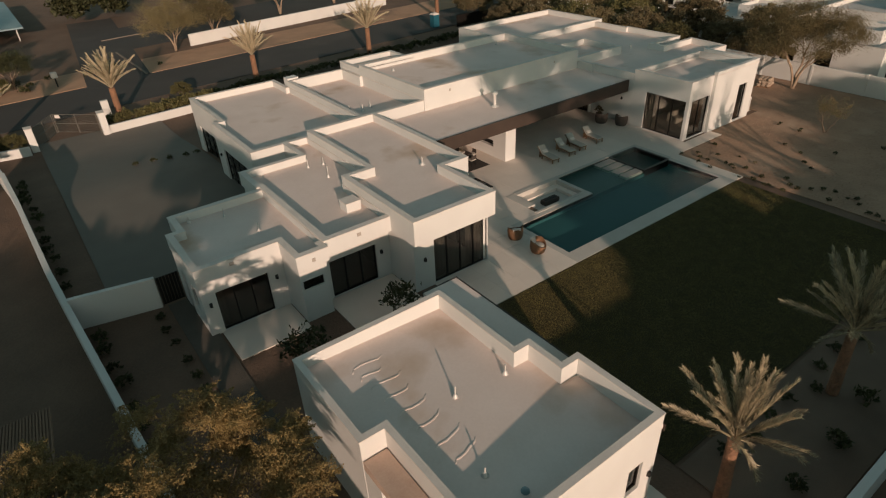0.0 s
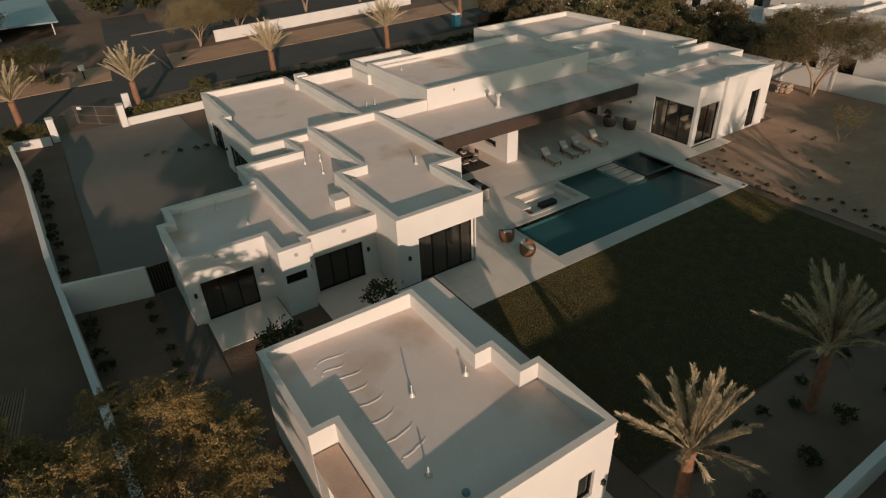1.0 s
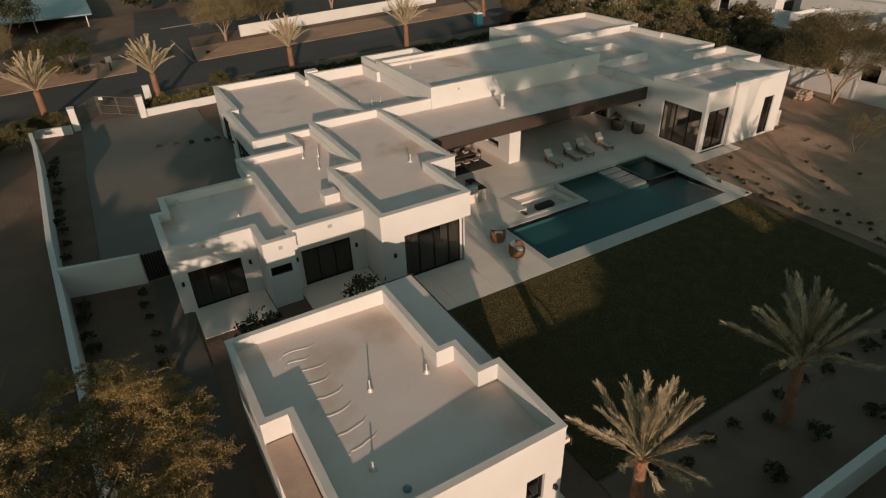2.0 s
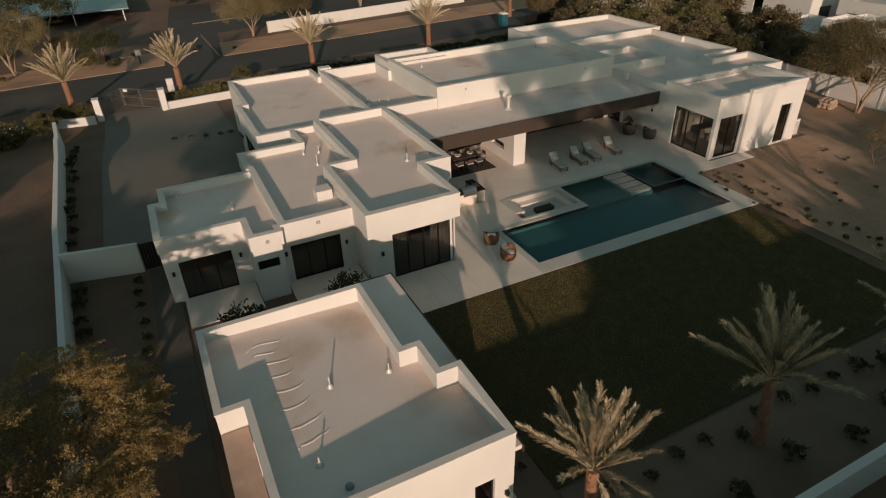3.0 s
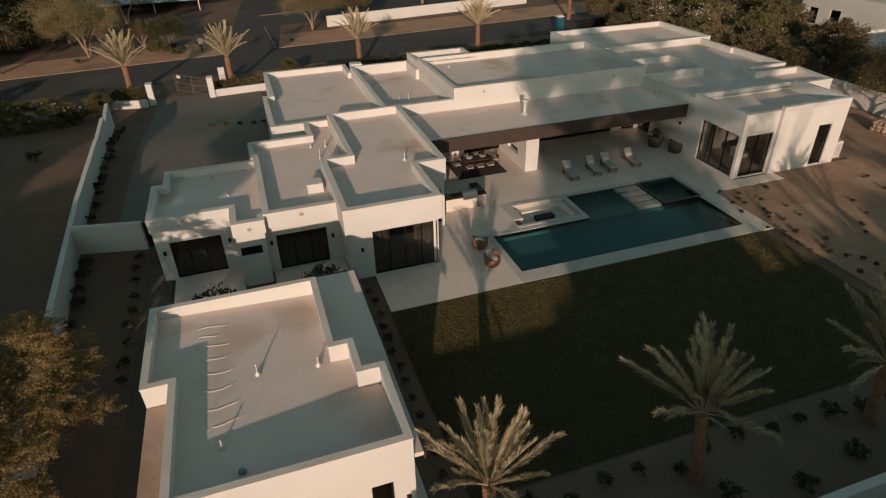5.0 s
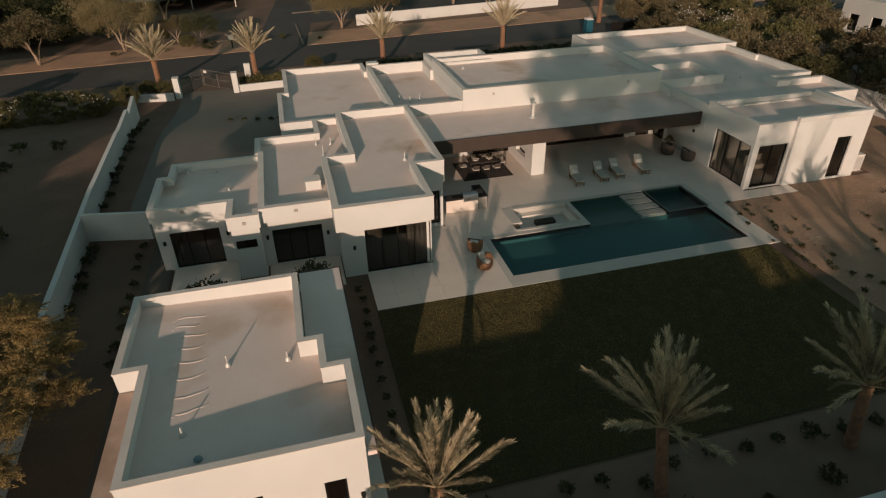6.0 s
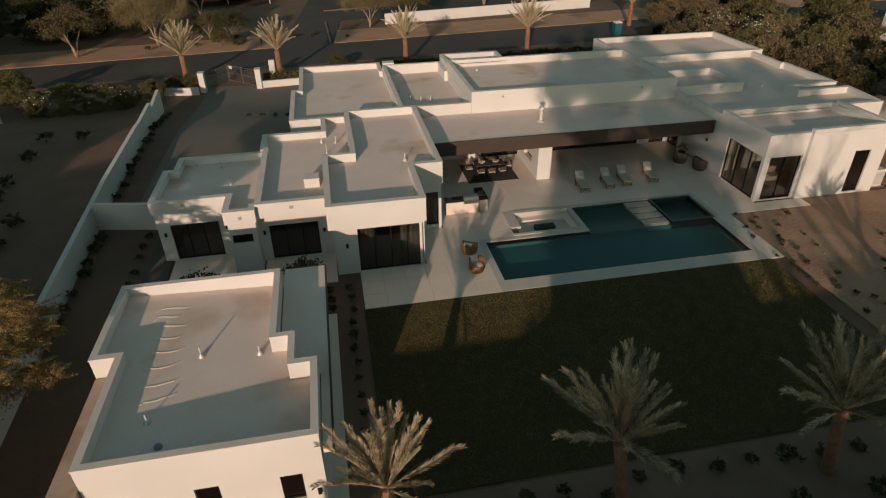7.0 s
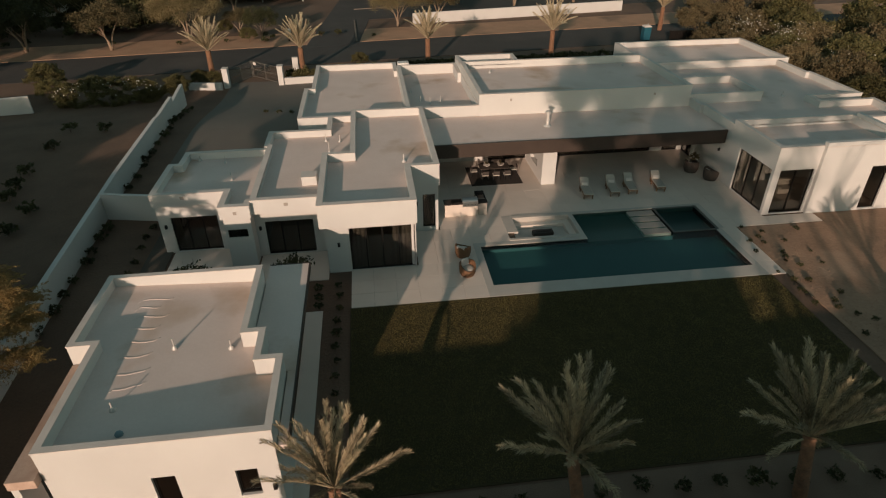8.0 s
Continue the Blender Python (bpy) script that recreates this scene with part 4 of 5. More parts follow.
for (x, y, s) in ((-17.6, 63.6, 0.8), (-16.0, 60.5, 0.55), (-2.6, 59.6, 0.6), (-1.0, 63.8, 0.45), (0.6, 63.6, 0.42), (17.2, 69.2, 0.45), (-3.2, 91.0, 0.55), (1.0, 86.0, 0.5)):
    tree("bush", (x, y, gz(x, y)), bush_trunk, bush_b, 1.9, "rounded dusty green garden bush", "shrub", "bushes by the street", s, x * 31)

# low desert shrubs
shrubs = [foliage("leaves", SHRUB, (0.34, 0.34, 0.22), 14, 16, 0.07, 0.3, 0.4, -0.1) for _ in range(3)]
stalk = mesh_of("stalk", tube(tube(tube(bmesh.new(), [(0, 0, -0.03), (0.1, 0.05, 0.25)], [0.015, 0.008], 4), [(0, 0, -0.03), (-0.1, 0.08, 0.25)], [0.015, 0.008], 4), [(0, 0, -0.03), (0.0, -0.12, 0.24)], [0.015, 0.008], 4), BARK)


lit_shrubs = [foliage("leaves", HEDGELEAF, (0.36, 0.36, 0.26), 16, 22, 0.06, 0.3, 0.4, -0.1) for _ in range(3)]


def shrub(x, y, s, group, k, leaves=None):
    ob = empty("shrub", (x, y, gz(x, y)), "small dark desert shrub in gravel", "shrub", group, turn=k * 67.0)
    ob.scale = (s, s, s)
    part("stalk", stalk, None, ob)
    part("leaves", (leaves or shrubs)[k % 3], None, ob, m=pose(0, 0, 0.17))


r = random.Random(4)
k = 0
for y in np.arange(15.5, 28, 1.5):
    shrub(1.55 - 0.03 * (y - 15) + r.uniform(-0.1, 0.1), y + r.uniform(-0.2, 0.2), r.uniform(0.9, 1.3), "shrubs in the side yard", k := k + 1)
for y in np.arange(16.2, 27.5, 1.35):
    shrub(4.3 - 0.01 * y + r.uniform(-0.15, 0.15), y + r.uniform(-0.2, 0.2), r.uniform(0.7, 1.05), "shrubs in the side yard", k := k + 1)
for y in np.arange(31.5, 55, 1.7):
    shrub(0.75 - 0.035 * (y - 31) + r.uniform(-0.1, 0.15), y + r.uniform(-0.3, 0.3), r.uniform(0.9, 1.4), "shrubs along the drive", k := k + 1)
for x in (8.0, 9.4, 10.6, 11.8, 12.6):
    shrub(x, 50.2 - 0.3 * (x - 8), 0.8, "shrubs along the drive", k := k + 1)
for y in np.arange(7.0, 19.5, 1.0):
    shrub(15.85 + r.uniform(-0.06, 0.06), y, r.uniform(0.55, 0.8), "row of plants beside the lawn", k := k + 1)
for y in (18.9, 18.0, 17.3):
    shrub(14.8, y, 0.8, "row of plants beside the lawn", k := k + 1)
for i in range(30):
    y = 7.5 + i * 0.5
    shrub(40.4 + (y < 14) * 0.6 + r.uniform(-0.4, 1.6), y + r.uniform(-0.2, 0.2), r.uniform(0.32, 0.6), "plants in the gravel beside the lawn", k := k + 1)
for i in range(16):
    shrub(41.2 + r.uniform(0, 12), 21.5 - i * 0.55 + r.uniform(-1, 1), r.uniform(0.3, 0.6), "plants in the gravel beside the lawn", k := k + 1)
for x in np.arange(18.2, 40, 1.45):
    shrub(x, 4.65 + r.uniform(-0.4, 0.4), r.uniform(0.75, 1.3), "plants in the palm strip", k := k + 1)
for x in np.arange(18.9, 40, 2.9):
    shrub(x, 2.6 + r.uniform(-0.4, 0.4), r.uniform(0.9, 1.4), "plants in the palm strip", k := k + 1)
for (x, y) in ((-8.4, 46.3), (-5.3, 45.9), (-8.0, 42.0), (-7.5, 34.5), (-4.9, 30.5), (-4.9, 27.5), (-7.0, 32.3), (-7.8, 37.0)):
    shrub(x, y, 1.9, "shrubs in the neighbouring lot", k := k + 1)
for i in range(22):
    shrub(9.0 + i * 0.52, 65.0 + 0.08 * i + r.uniform(-0.5, 0.5), r.uniform(2.0, 2.7), "hedge in the planter", k := k + 1, lit_shrubs)
for i in range(40):
    shrub(20.5 + i * 0.95, 67.5 + 0.05 * i + r.uniform(-0.4, 0.4), r.uniform(1.8, 2.4), "dark hedge along the street", k := k + 1)
for i in range(14):
    shrub(r.uniform(-35, 20), 84.5 + r.uniform(0, 6), r.uniform(1.0, 2.0), "scrub on the verge", k := k + 1)

# two leafy saplings by the bedroom terrace
sap_crown = foliage("crown", SHRUB, (0.8, 0.8, 0.6), 40, 12, 0.10, 0.3, 0.35, -0.4)
sap_trunk = limbs("trunk", 0.9, 0.5, 0.03, 3, 6)
tree("sapling", (13.4, 19.2, 0), sap_trunk, sap_crown, 1.05, "small dark leafy sapling beside the terrace", scale=1.2)
tree("sapling", (8.4, 18.9, 0), sap_trunk, sap_crown, 1.0, "small dark leafy sapling beside the terrace", scale=1.25, turn=100)

# ---- neighbours and unseen shade casters ----
nb = empty("neighbour_house", (0, 0, 0), "brown clay-tiled neighbouring house beyond the wall", "house")
part("wall", boxes((-15.0, -1.9, 6.5, 19.3, -0.1, 2.75)), STUCCO, nb)
roof_tiles = part("roof", boxes((-15.9, -1.0, 12.78, 13.02, 4.68, 4.92), bevel=0.08), TILE, nb, "brown clay barrel-tile roof with its ridge")
rows = [mesh_of("roof_tile", tube(bmesh.new(), [(0, 0, 0), (0, 7.3 * s, 2.08)], [0.045, 0.045], 6), TILE) for s in (1, -1)]
for k in range(149):
    for me, y in ((rows[0], 5.6), (rows[1], 20.2)):
        part("roof_tile", me, None, roof_tiles, m=pose(-15.8 + k * 0.1, y, 2.7))
bm = bmesh.new()
for flat in (((-15.8, 5.7, 2.66), (-1.1, 5.7, 2.66), (-1.1, 12.9, 4.74), (-15.8, 12.9, 4.74)), ((-15.8, 20.1, 2.66), (-15.8, 12.9, 4.74), (-1.1, 12.9, 4.74), (-1.1, 20.1, 2.66))):
    bm.faces.new([bm.verts.new(p) for p in flat])
part("roof_deck", bm, TILE, nb)

# out-of-view block, added only to throw a straight-edged shadow over the lawn
south = empty("south_house", (0, 0, 0), "unseen plain single-storey block, added south to shade the lawn", "house")
block(south, [(10.6, -13.0), (40.0, -13.0), (40.0, -4.0), (10.6, -4.0)], -0.1, 4.0, 0.4)
# tall trees behind the camera, added to shade the patio and main roofs
tall_crown = foliage("crown", OLIVE, (3.6, 3.6, 4.4), 52, 120, 0.26, 0.2, 0.25, -0.9)
sparse_crown = foliage("crown", OLIVE, (3.8, 3.8, 5.4), 46, 110, 0.26, 0.2, 0.25, -0.9)
thin_crown = foliage("crown", OLIVE, (3.8, 3.8, 5.4), 44, 40, 0.22, 0.24, 0.25, -0.9)
tall_trunk = limbs("trunk", 14.0, 2.0, 0.3, 2, 31)
for k, (x, y, s) in enumerate(((12.4, -24.0, 1.0), (14.4, -28.5, 1.05))):
    tree("eucalyptus", (x, y, 0), tall_trunk, thin_crown if k else tall_crown, 17.6, "unseen tall tree, added to the south to shade patio and roofs", group="tall trees to the south", scale=s, turn=k * 70)
for k, (x, y, s) in enumerate(((19.2, -25.0, 1.0),)):
    tree("eucalyptus", (x, y, 0), tall_trunk, sparse_crown, 16.5, "unseen tall thin tree, added to the south for dappled shade", group="tall trees to the south", scale=s, turn=k * 70)
# dense-crowned trees outside the view, added to keep the western lot in shade
dense_crown = foliage("crown", OLIVE, (4.4, 4.4, 2.6), 110, 130, 0.24, 0.2, 0.3, -0.7)
for k, (x, y, s) in enumerate(((-16.5, 13.0, 0.9), (-12.0, 3.0, 1.0), (-19.0, 5.0, 1.1), (-25.0, 16.0, 1.2), (-28.0, 4.0, 1.4), (-21.0, 22.0, 1.2), (-34.0, 12.0, 1.4), (-18.5, 32.0, 1.0))):
    tree("mesquite_tree", (x, y, 0), lean_trunk, dense_crown, 4.4, "unseen spreading mesquite, added to shade the neighbouring lot", group="neighbour's mesquites", scale=s, turn=k * 50)

# two more unseen casters, whose shadows fall on the driveway and the lot
flat_crown = foliage("crown", OLIVE, (4.2, 3.8, 1.4), 130, 130, 0.22, 0.2, 0.3, -0.8)
tree("pepper_tree", (-4.2, 1.5, 0), limbs("trunk", 8.0, 3.0, 0.22, 3, 61), flat_crown, 10.5, "unseen flat-topped tall tree, added to shade the driveway", group="neighbour's mesquites")
tree("mesquite_tree", (-13.6, 0.8, 0), lean_trunk, dense_crown, 4.4, "unseen large spreading mesquite, added to shade drive and lot", group="neighbour's mesquites", scale=1.32, turn=80)

# pair of unseen trees, added to fill the shade over lawn and pool
for k, (x, y) in enumerate(((15.2, -20.0), (18.8, -20.0))):
    tree("pepper_tree", (x, y, 0), limbs("trunk", 6.0, 2.0, 0.2, 3, 40 + k), dense_crown, 7.4, "unseen broad dense tree, added to the south to cast shade", group="tall trees to the south", scale=0.96, turn=k * 50)

# unseen row, scaled so its shade ends partway across the east yard
for k, (x, y, s) in enumerate(((31.3, -20.0, 0.79), (36.8, -20.3, 0.89), (42.0, -20.0, 1.0), (47.5, -20.0, 1.04), (53.5, -20.0, 1.04))):
    tree("pepper_tree", (x, y, 0), limbs("trunk", 6.0, 2.0, 0.2, 3, 50 + k), dense_crown, 7.4, "unseen broad dense tree, added to the south to cast shade", group="tall trees to the south", scale=s, turn=k * 70)

# slim casters south of the view, added to put the palms in shade
tree("eucalyptus", (14.8, -20.5, 0), tall_trunk, foliage("crown", OLIVE, (3.9, 3.9, 4.2), 90, 150, 0.26, 0.2, 0.25, -0.9), 14.6, "unseen slim dense tree, added to shade the second palm", group="tall trees to the south", scale=0.75, turn=200)
tree("pepper_tree", (21.6, -20.0, 0), limbs("trunk", 9.0, 1.6, 0.18, 2, 71), foliage("crown", OLIVE, (2.4, 3.0, 1.3), 60, 110, 0.22, 0.22, 0.3, -0.8), 10.5, "unseen slim high-crowned tree, added to the south to cast shade", group="tall trees to the south")
# solid block out of sight, added to darken the side yard with its shadow
sw = empty("corner_house", (0, 0, 0), "unseen plain block, added at the south-west to shade the side yard", "house")
block(sw, [(-11.0, -17.0), (-1.2, -17.0), (-1.2, -6.0), (-11.0, -6.0)], -0.1, 5.85, 0.4)

# far unseen crowns, added to dapple the east facade and rear roofs
high_crown = foliage("crown", OLIVE, (4.4, 3.4, 1.7), 50, 48, 0.22, 0.22, 0.3, -0.8)
tree("eucalyptus", (23.6, -36.0, 0), limbs("trunk", 18.0, 2.0, 0.3, 2, 33), high_crown, 20.1, "unseen very tall tree with a flat high crown, added to shade rear roofs", group="tall trees to the south")
for (x, y, s) in ((21.4, -31.0, 1.0),):
    tree("eucalyptus", (x, y, 0), tall_trunk, thin_crown, 16.5, "unseen tall thin tree, added to the south for dappled shade", group="tall trees to the south", scale=s, turn=x * 31)

# trees beyond the view's left edge, added to darken the ground across the street
for k, (x, y, s) in enumerate(((-55.0, 60.0, 1.9), (-51.0, 67.0, 1.8), (-60.0, 70.0, 2.0), (-66.0, 60.0, 2.1), (-57.0, 78.0, 1.8))):
    tree("mesquite_tree", (x, y, gz(x, y)), lean_trunk, dense_crown, 5.2, "unseen tall mesquite, added in the west to shade the street trees", group="mesquites along the street", scale=s, turn=k * 64)

# nearer unseen row, added to shade the woods left of the street
for k, (x, y, s) in enumerate(((-41.0, 66.0, 1.7), (-48.0, 70.0, 1.8), (-38.0, 58.0, 1.7))):
    tree("mesquite_tree", (x, y, gz(x, y)), lean_trunk, dense_crown, 5.2, "unseen tall mesquite, added in the west to shade the street trees", group="mesquites along the street", scale=s, turn=k * 95)

# extra pair out of view, added to shade the lot beyond the west wall
for k, (x, y, s) in enumerate(((-20.0, 8.0, 1.1), (-19.5, 17.0, 1.1))):
    tree("mesquite_tree", (x, y, 0), lean_trunk, dense_crown, 5.2, "unseen tall mesquite, added to deepen shade on the neighbouring lot", group="neighbour's mesquites", scale=s, turn=k * 110)

# pale flat-roofed houses beyond the east wall
for (x, y, w, d, h) in ((68.5, 20.0, 12.0, 11.0, 3.4), (74.0, 33.5, 15.0, 12.0, 3.0), (84.0, 19.0, 18.0, 14.0, 3.6), (90.0, 50.0, 20.0, 14.0, 4.2), (91.0, 35.0, 18.0, 12.0, 3.8), (108.0, 24.0, 20.0, 15.0, 3.9), (112.0, 48.0, 18.0, 14.0, 4.0)):
    h2 = empty("pale_house", (x, y, -0.3), "pale flat-roofed stucco house beyond the east wall", "house", "houses to the east")
    L = [(0, 0), (w, 0), (w, d * 0.7), (w * 0.6, d * 0.7), (w * 0.6, d), (0, d)]
    bm = bmesh.new()
    ring_walls(bm, L, -0.2, h, 0.25, ((5, 1.5, 3.0, 0.2, 2.3), (5, 5.0, 6.6, 0.2, 2.4), (0, 2.0, 4.5, 0.0, 2.3), (0, 6.5, 8.0, 0.9, 2.1)))
    part("wall", bm, STUCCO, h2)
    bm = bmesh.new()
    cap_ring(bm, L, h, 0.25, 0.03)
    part("coping", bm, CAP, h2)
    bm = bmesh.new()
    ngon(bm, inset(L, 0.24), h - 0.45)
    part("roof", bm, PALEROOF, h2)
    U = [(w * 0.25, d * 0.15), (w * 0.55, d * 0.15), (w * 0.55, d * 0.55), (w * 0.25, d * 0.55)]
    bm = bmesh.new()
    ring_walls(bm, U, h - 0.46, h + 0.9, 0.2)
    part("upper_wall", bm, STUCCO, h2)
    bm = bmesh.new()
    ngon(bm, inset(U, 0.19), h + 0.55)
    part("upper_roof", bm, PALEROOF, h2)
    part("roof_unit", boxes((w * 0.68, w * 0.68 + 1.3, d * 0.3, d * 0.3 + 1.0, h - 0.46, h + 0.6), bevel=0.03), GALV, h2)
    for x0, x1, z0, z1 in ((2.0, 4.5, 0.0, 2.3), (6.5, 8.0, 0.9, 2.1)):
        part("pane", boxes((x0, x1, 0.12, 0.14, z0, z1)), GLASS, h2)
    for y0, y1, z1 in ((d - 3.0, d - 1.5, 2.3), (d - 6.6, d - 5.0, 2.4)):
        part("pane", boxes((0.12, 0.14, y0, y1, 0.2, z1)), GLASS, h2)
# carport and far house across the street
cp = empty("carport", (1.5, 122.0, -2.2), "open carport with a blue-grey flat metal roof", "carport")
part("roof", boxes((-22.0, 5.8, -2.5, 32.0, 2.7, 2.95), bevel=0.02), BLUEROOF, cp)
for x in (-19.0, -11.0, -3.0, 4.8):
    for y in (-1.5, 14.0, 31.0):
        part("post", boxes((x - 0.08, x + 0.08, y - 0.08, y + 0.08, -0.05, 2.7)), GALV, cp)
fh = empty("far_house", (-42.0, 112.0, -1.4), "pale low house among dark trees", "house")
part("wall", boxes((0, 9.0, 0, 8.0, -0.1, 3.0), bevel=0.03), STUCCO, fh)
part("roof", boxes((-0.3, 9.3, -0.3, 8.3, 3.0, 3.25), bevel=0.03), PALEROOF, fh)


# ---- roof fittings ----
def vent(x, y, z, h, r, label="white plumbing vent with a conical flashing", top=False):
    ob = empty("roof_vent", (x, y, z), label, "roof vent", "roof vents")
    part("flashing", lathe(bmesh.new(), [(r * 2.4, -0.01), (r * 2.2, 0.02), (r * 1.15, 0.13), (r * 1.05, 0.14)], 14), GALV, ob, smooth=True)
    w = r if top else r * 0.55
    part("pipe", lathe(bmesh.new(), [(w, 0.1), (w, h), (w * 0.75, h)], 12), PIPE if not top else GALV, ob)
    if top:
        part("cowl", lathe(bmesh.new(), [(r * 1.7, h - 0.02), (r * 1.7, h + 0.12), (r * 0.4, h + 0.2)], 12), GALV, ob)


for x, y, z, h, r in ((10.2, 10.55, 3.75, 0.5, 0.05), (12.3, 10.4, 3.75, 0.42, 0.055), (8.95, 7.55, 3.75, 0.36, 0.055), (8.75, 28.9, 3.42, 0.5, 0.04), (9.6, 26.2, 3.42, 0.5, 0.045), (7.05, 29.5, 3.42, 0.3, 0.06),
                      (15.0, 31.5, 3.52, 0.55, 0.05), (15.95, 31.3, 3.52, 0.5, 0.06), (15.3, 29.4, 3.52, 0.75, 0.05), (20.0, 26.3, 3.95, 0.5, 0.07), (22.2, 39.1, 3.57, 0.4, 0.05),
                      (22.9, 38.3, 3.57, 0.5, 0.06), (23.75, 38.6, 3.57, 0.5, 0.05), (21.6, 41.5, 3.57, 0.3, 0.04), (40.5, 43.0, 4.65, 0.4, 0.05), (46.5, 41.0, 3.75, 0.4, 0.05), (51.0, 35.5, 3.75, 0.4, 0.05), (28.5, 42.5, 4.65, 0.25, 0.06)):
    vent(x, y, guest_roof(x) if y < 15 else z, h, r)
vent(30.7, 32.0, 3.62, 0.95, 0.13, "steel fireplace flue on the patio roof", True)
tagged(part("roof_dome", lathe(bmesh.new(), [(0.13, -0.02), (0.13, 0.05), (0.10, 0.10), (0.05, 0.13), (0.01, 0.135)], 16), BLUEROOF, m=pose(9.5, 6.45, guest_roof(9.5)), smooth=True), "small round pale blue roof drain dome", "roof drain")
hatch = empty("roof_hatch", (14.35, 25.0, 3.52), "white boxed roof curb beside the tall wall", "roof hatch")
part("curb", boxes((-0.45, 0.42, -0.4, 0.4, -0.01, 0.5), bevel=0.02), STUCCO, hatch)
part("lid", boxes((-0.48, 0.42, -0.43, 0.43, 0.5, 0.55), bevel=0.015), CAP, hatch)

# loose wrinkles where the guest house membrane has lifted
r = random.Random(12)
for k, (y, xa, xb) in enumerate(((13.75, 8.0, 9.35), (13.2, 8.05, 9.0), (12.6, 8.1, 9.45), (11.85, 8.15, 9.3), (11.05, 8.25, 9.5), (10.2, 8.3, 9.45), (9.3, 8.4, 9.6), (8.55, 8.5, 9.65))):
    bm = bmesh.new()
    pts = []
    n = 22
    for i in range(n + 1):
        f = i / n
        hook = 0.32 * max(0.0, 0.14 - f) / 0.14 - 0.25 * max(0.0, f - 0.88) / 0.12
        pts.append((xa + (xb - xa) * f, y + 0.07 * math.sin(f * 4.6 + 0.5 * k) + 0.012 * r.uniform(-1, 1) + 0.1 * f - hook * 0.5, 0))
    tube(bm, pts, [0.012 + 0.036 * min(1.0, 5 * f, 5 * (1 - f)) for f in (i / n for i in range(n + 1))], 10)
    bmesh.ops.scale(bm, vec=(1, 1, 0.28), verts=bm.verts)
    for v in bm.verts:
        v.co.z += guest_roof(v.co.x) + 0.002
    part("membrane_wrinkle", bm, MEMBRANE, guest, "raised wrinkle in the roof membrane", None, True)

# scuppers and wall lights
for x, y, z, w in ((7.3, 23.75, 3.6, 0.22), (10.5, 21.75, 3.45, 0.18), (13.2, 22.15, 3.62, 0.22), (28.6, 34.75, 4.75, 0.16), (39.8, 34.75, 4.7, 0.16)):
    part("scupper", boxes((x - w / 2, x + w / 2, y - 0.03, y + 0.05, z - 0.09, z + 0.09), bevel=0.01), CONCRETE, house, "small tan roof scupper")


def wall_light(x, y, z, turn=0):
    ob = empty("wall_light", (x, y, z), "small black box wall light", "wall light", "outdoor wall lights", turn=turn)
    part("body", boxes((-0.06, 0.06, -0.11, 0.0, -0.10, 0.10), bevel=0.012), BLACK, ob)
    part("back_plate", boxes((-0.075, 0.075, -0.012, 0.004, -0.12, 0.12), bevel=0.004), BLACK, ob)


for x, y, z, turn in ((5.95, 23.98, 1.7, 0), (9.3, 23.98, 1.85, 0), (11.45, 22.92, 1.8, 0), (15.95, 20.55, 1.75, 0), (14.75, 22.92, 1.6, 0), (43.0, 29.8, 2.0, -90), (14.2, 5.5, 1.6, 0), (20.55, 24.5, 1.9, 0), (13.4, 43.6, 1.2, -90), (12.8, 35.7, 1.7, -90), (12.8, 42.0, 1.7, -90)):
    wall_light(x, y, z, turn)

# conditioner box by the east rooms
ac = empty("air_conditioner", (52.0, 23.9, -0.05), "white air conditioning unit against the house wall", "air conditioner")
part("body", boxes((0.0, 1.2, 0, 1.0, 0, 1.25), bevel=0.03), CAP, ac)
part("grille", boxes((0.1, 1.1, -0.03, 0.0, 0.15, 1.1), bevel=0.01), GALV, ac)
part("pad", boxes((-0.1, 1.35, -0.1, 1.1, -0.06, 0.0)), CONCRETE, ac)

# ---- patio furniture ----
def lounger(x, y, turn):
    ob = empty("sun_lounger", (x, y, 0), "teak sun lounger with pale cushion and raised back", "sun lounger", "loungers by the pool", turn=turn)
    part("frame", boxes((-0.33, 0.33, 0, 1.35, 0.27, 0.33), bevel=0.015), WOOD, ob)
    for lx in (-0.29, 0.29):
        for ly in (0.08, 1.28):
            part("leg", boxes((lx - 0.035, lx + 0.035, ly - 0.035, ly + 0.035, 0, 0.28), bevel=0.006), WOOD, ob)
    part("mattress", boxes((-0.3, 0.3, 0.02, 1.3, 0.33, 0.42), bevel=0.03), CUSHION, ob)
    m = Matrix.Translation((0, 1.28, 0.33)) @ Matrix.Rotation(radians(40), 4, "X")
    part("backrest", boxes((-0.32, 0.32, 0, 0.78, -0.05, 0.0), bevel=0.012), WOOD, ob, m=m)
    part("back_cushion", boxes((-0.3, 0.3, 0.0, 0.76, 0.003, 0.09), bevel=0.03), CUSHION, ob, m=m)
    part("pillow", boxes((-0.2, 0.2, 0.06, 0.3, 0.09, 0.19), bevel=0.045), CAP, ob, "white rolled pillow", m)
    part("strut", boxes((-0.28, 0.28, 1.62, 1.66, 0.02, 0.62)), WOOD, ob)
    return ob


for x, y in ((32.55, 27.15), (34.5, 27.3), (35.85, 27.45), (37.95, 27.6)):
    lounger(x, y, -6)


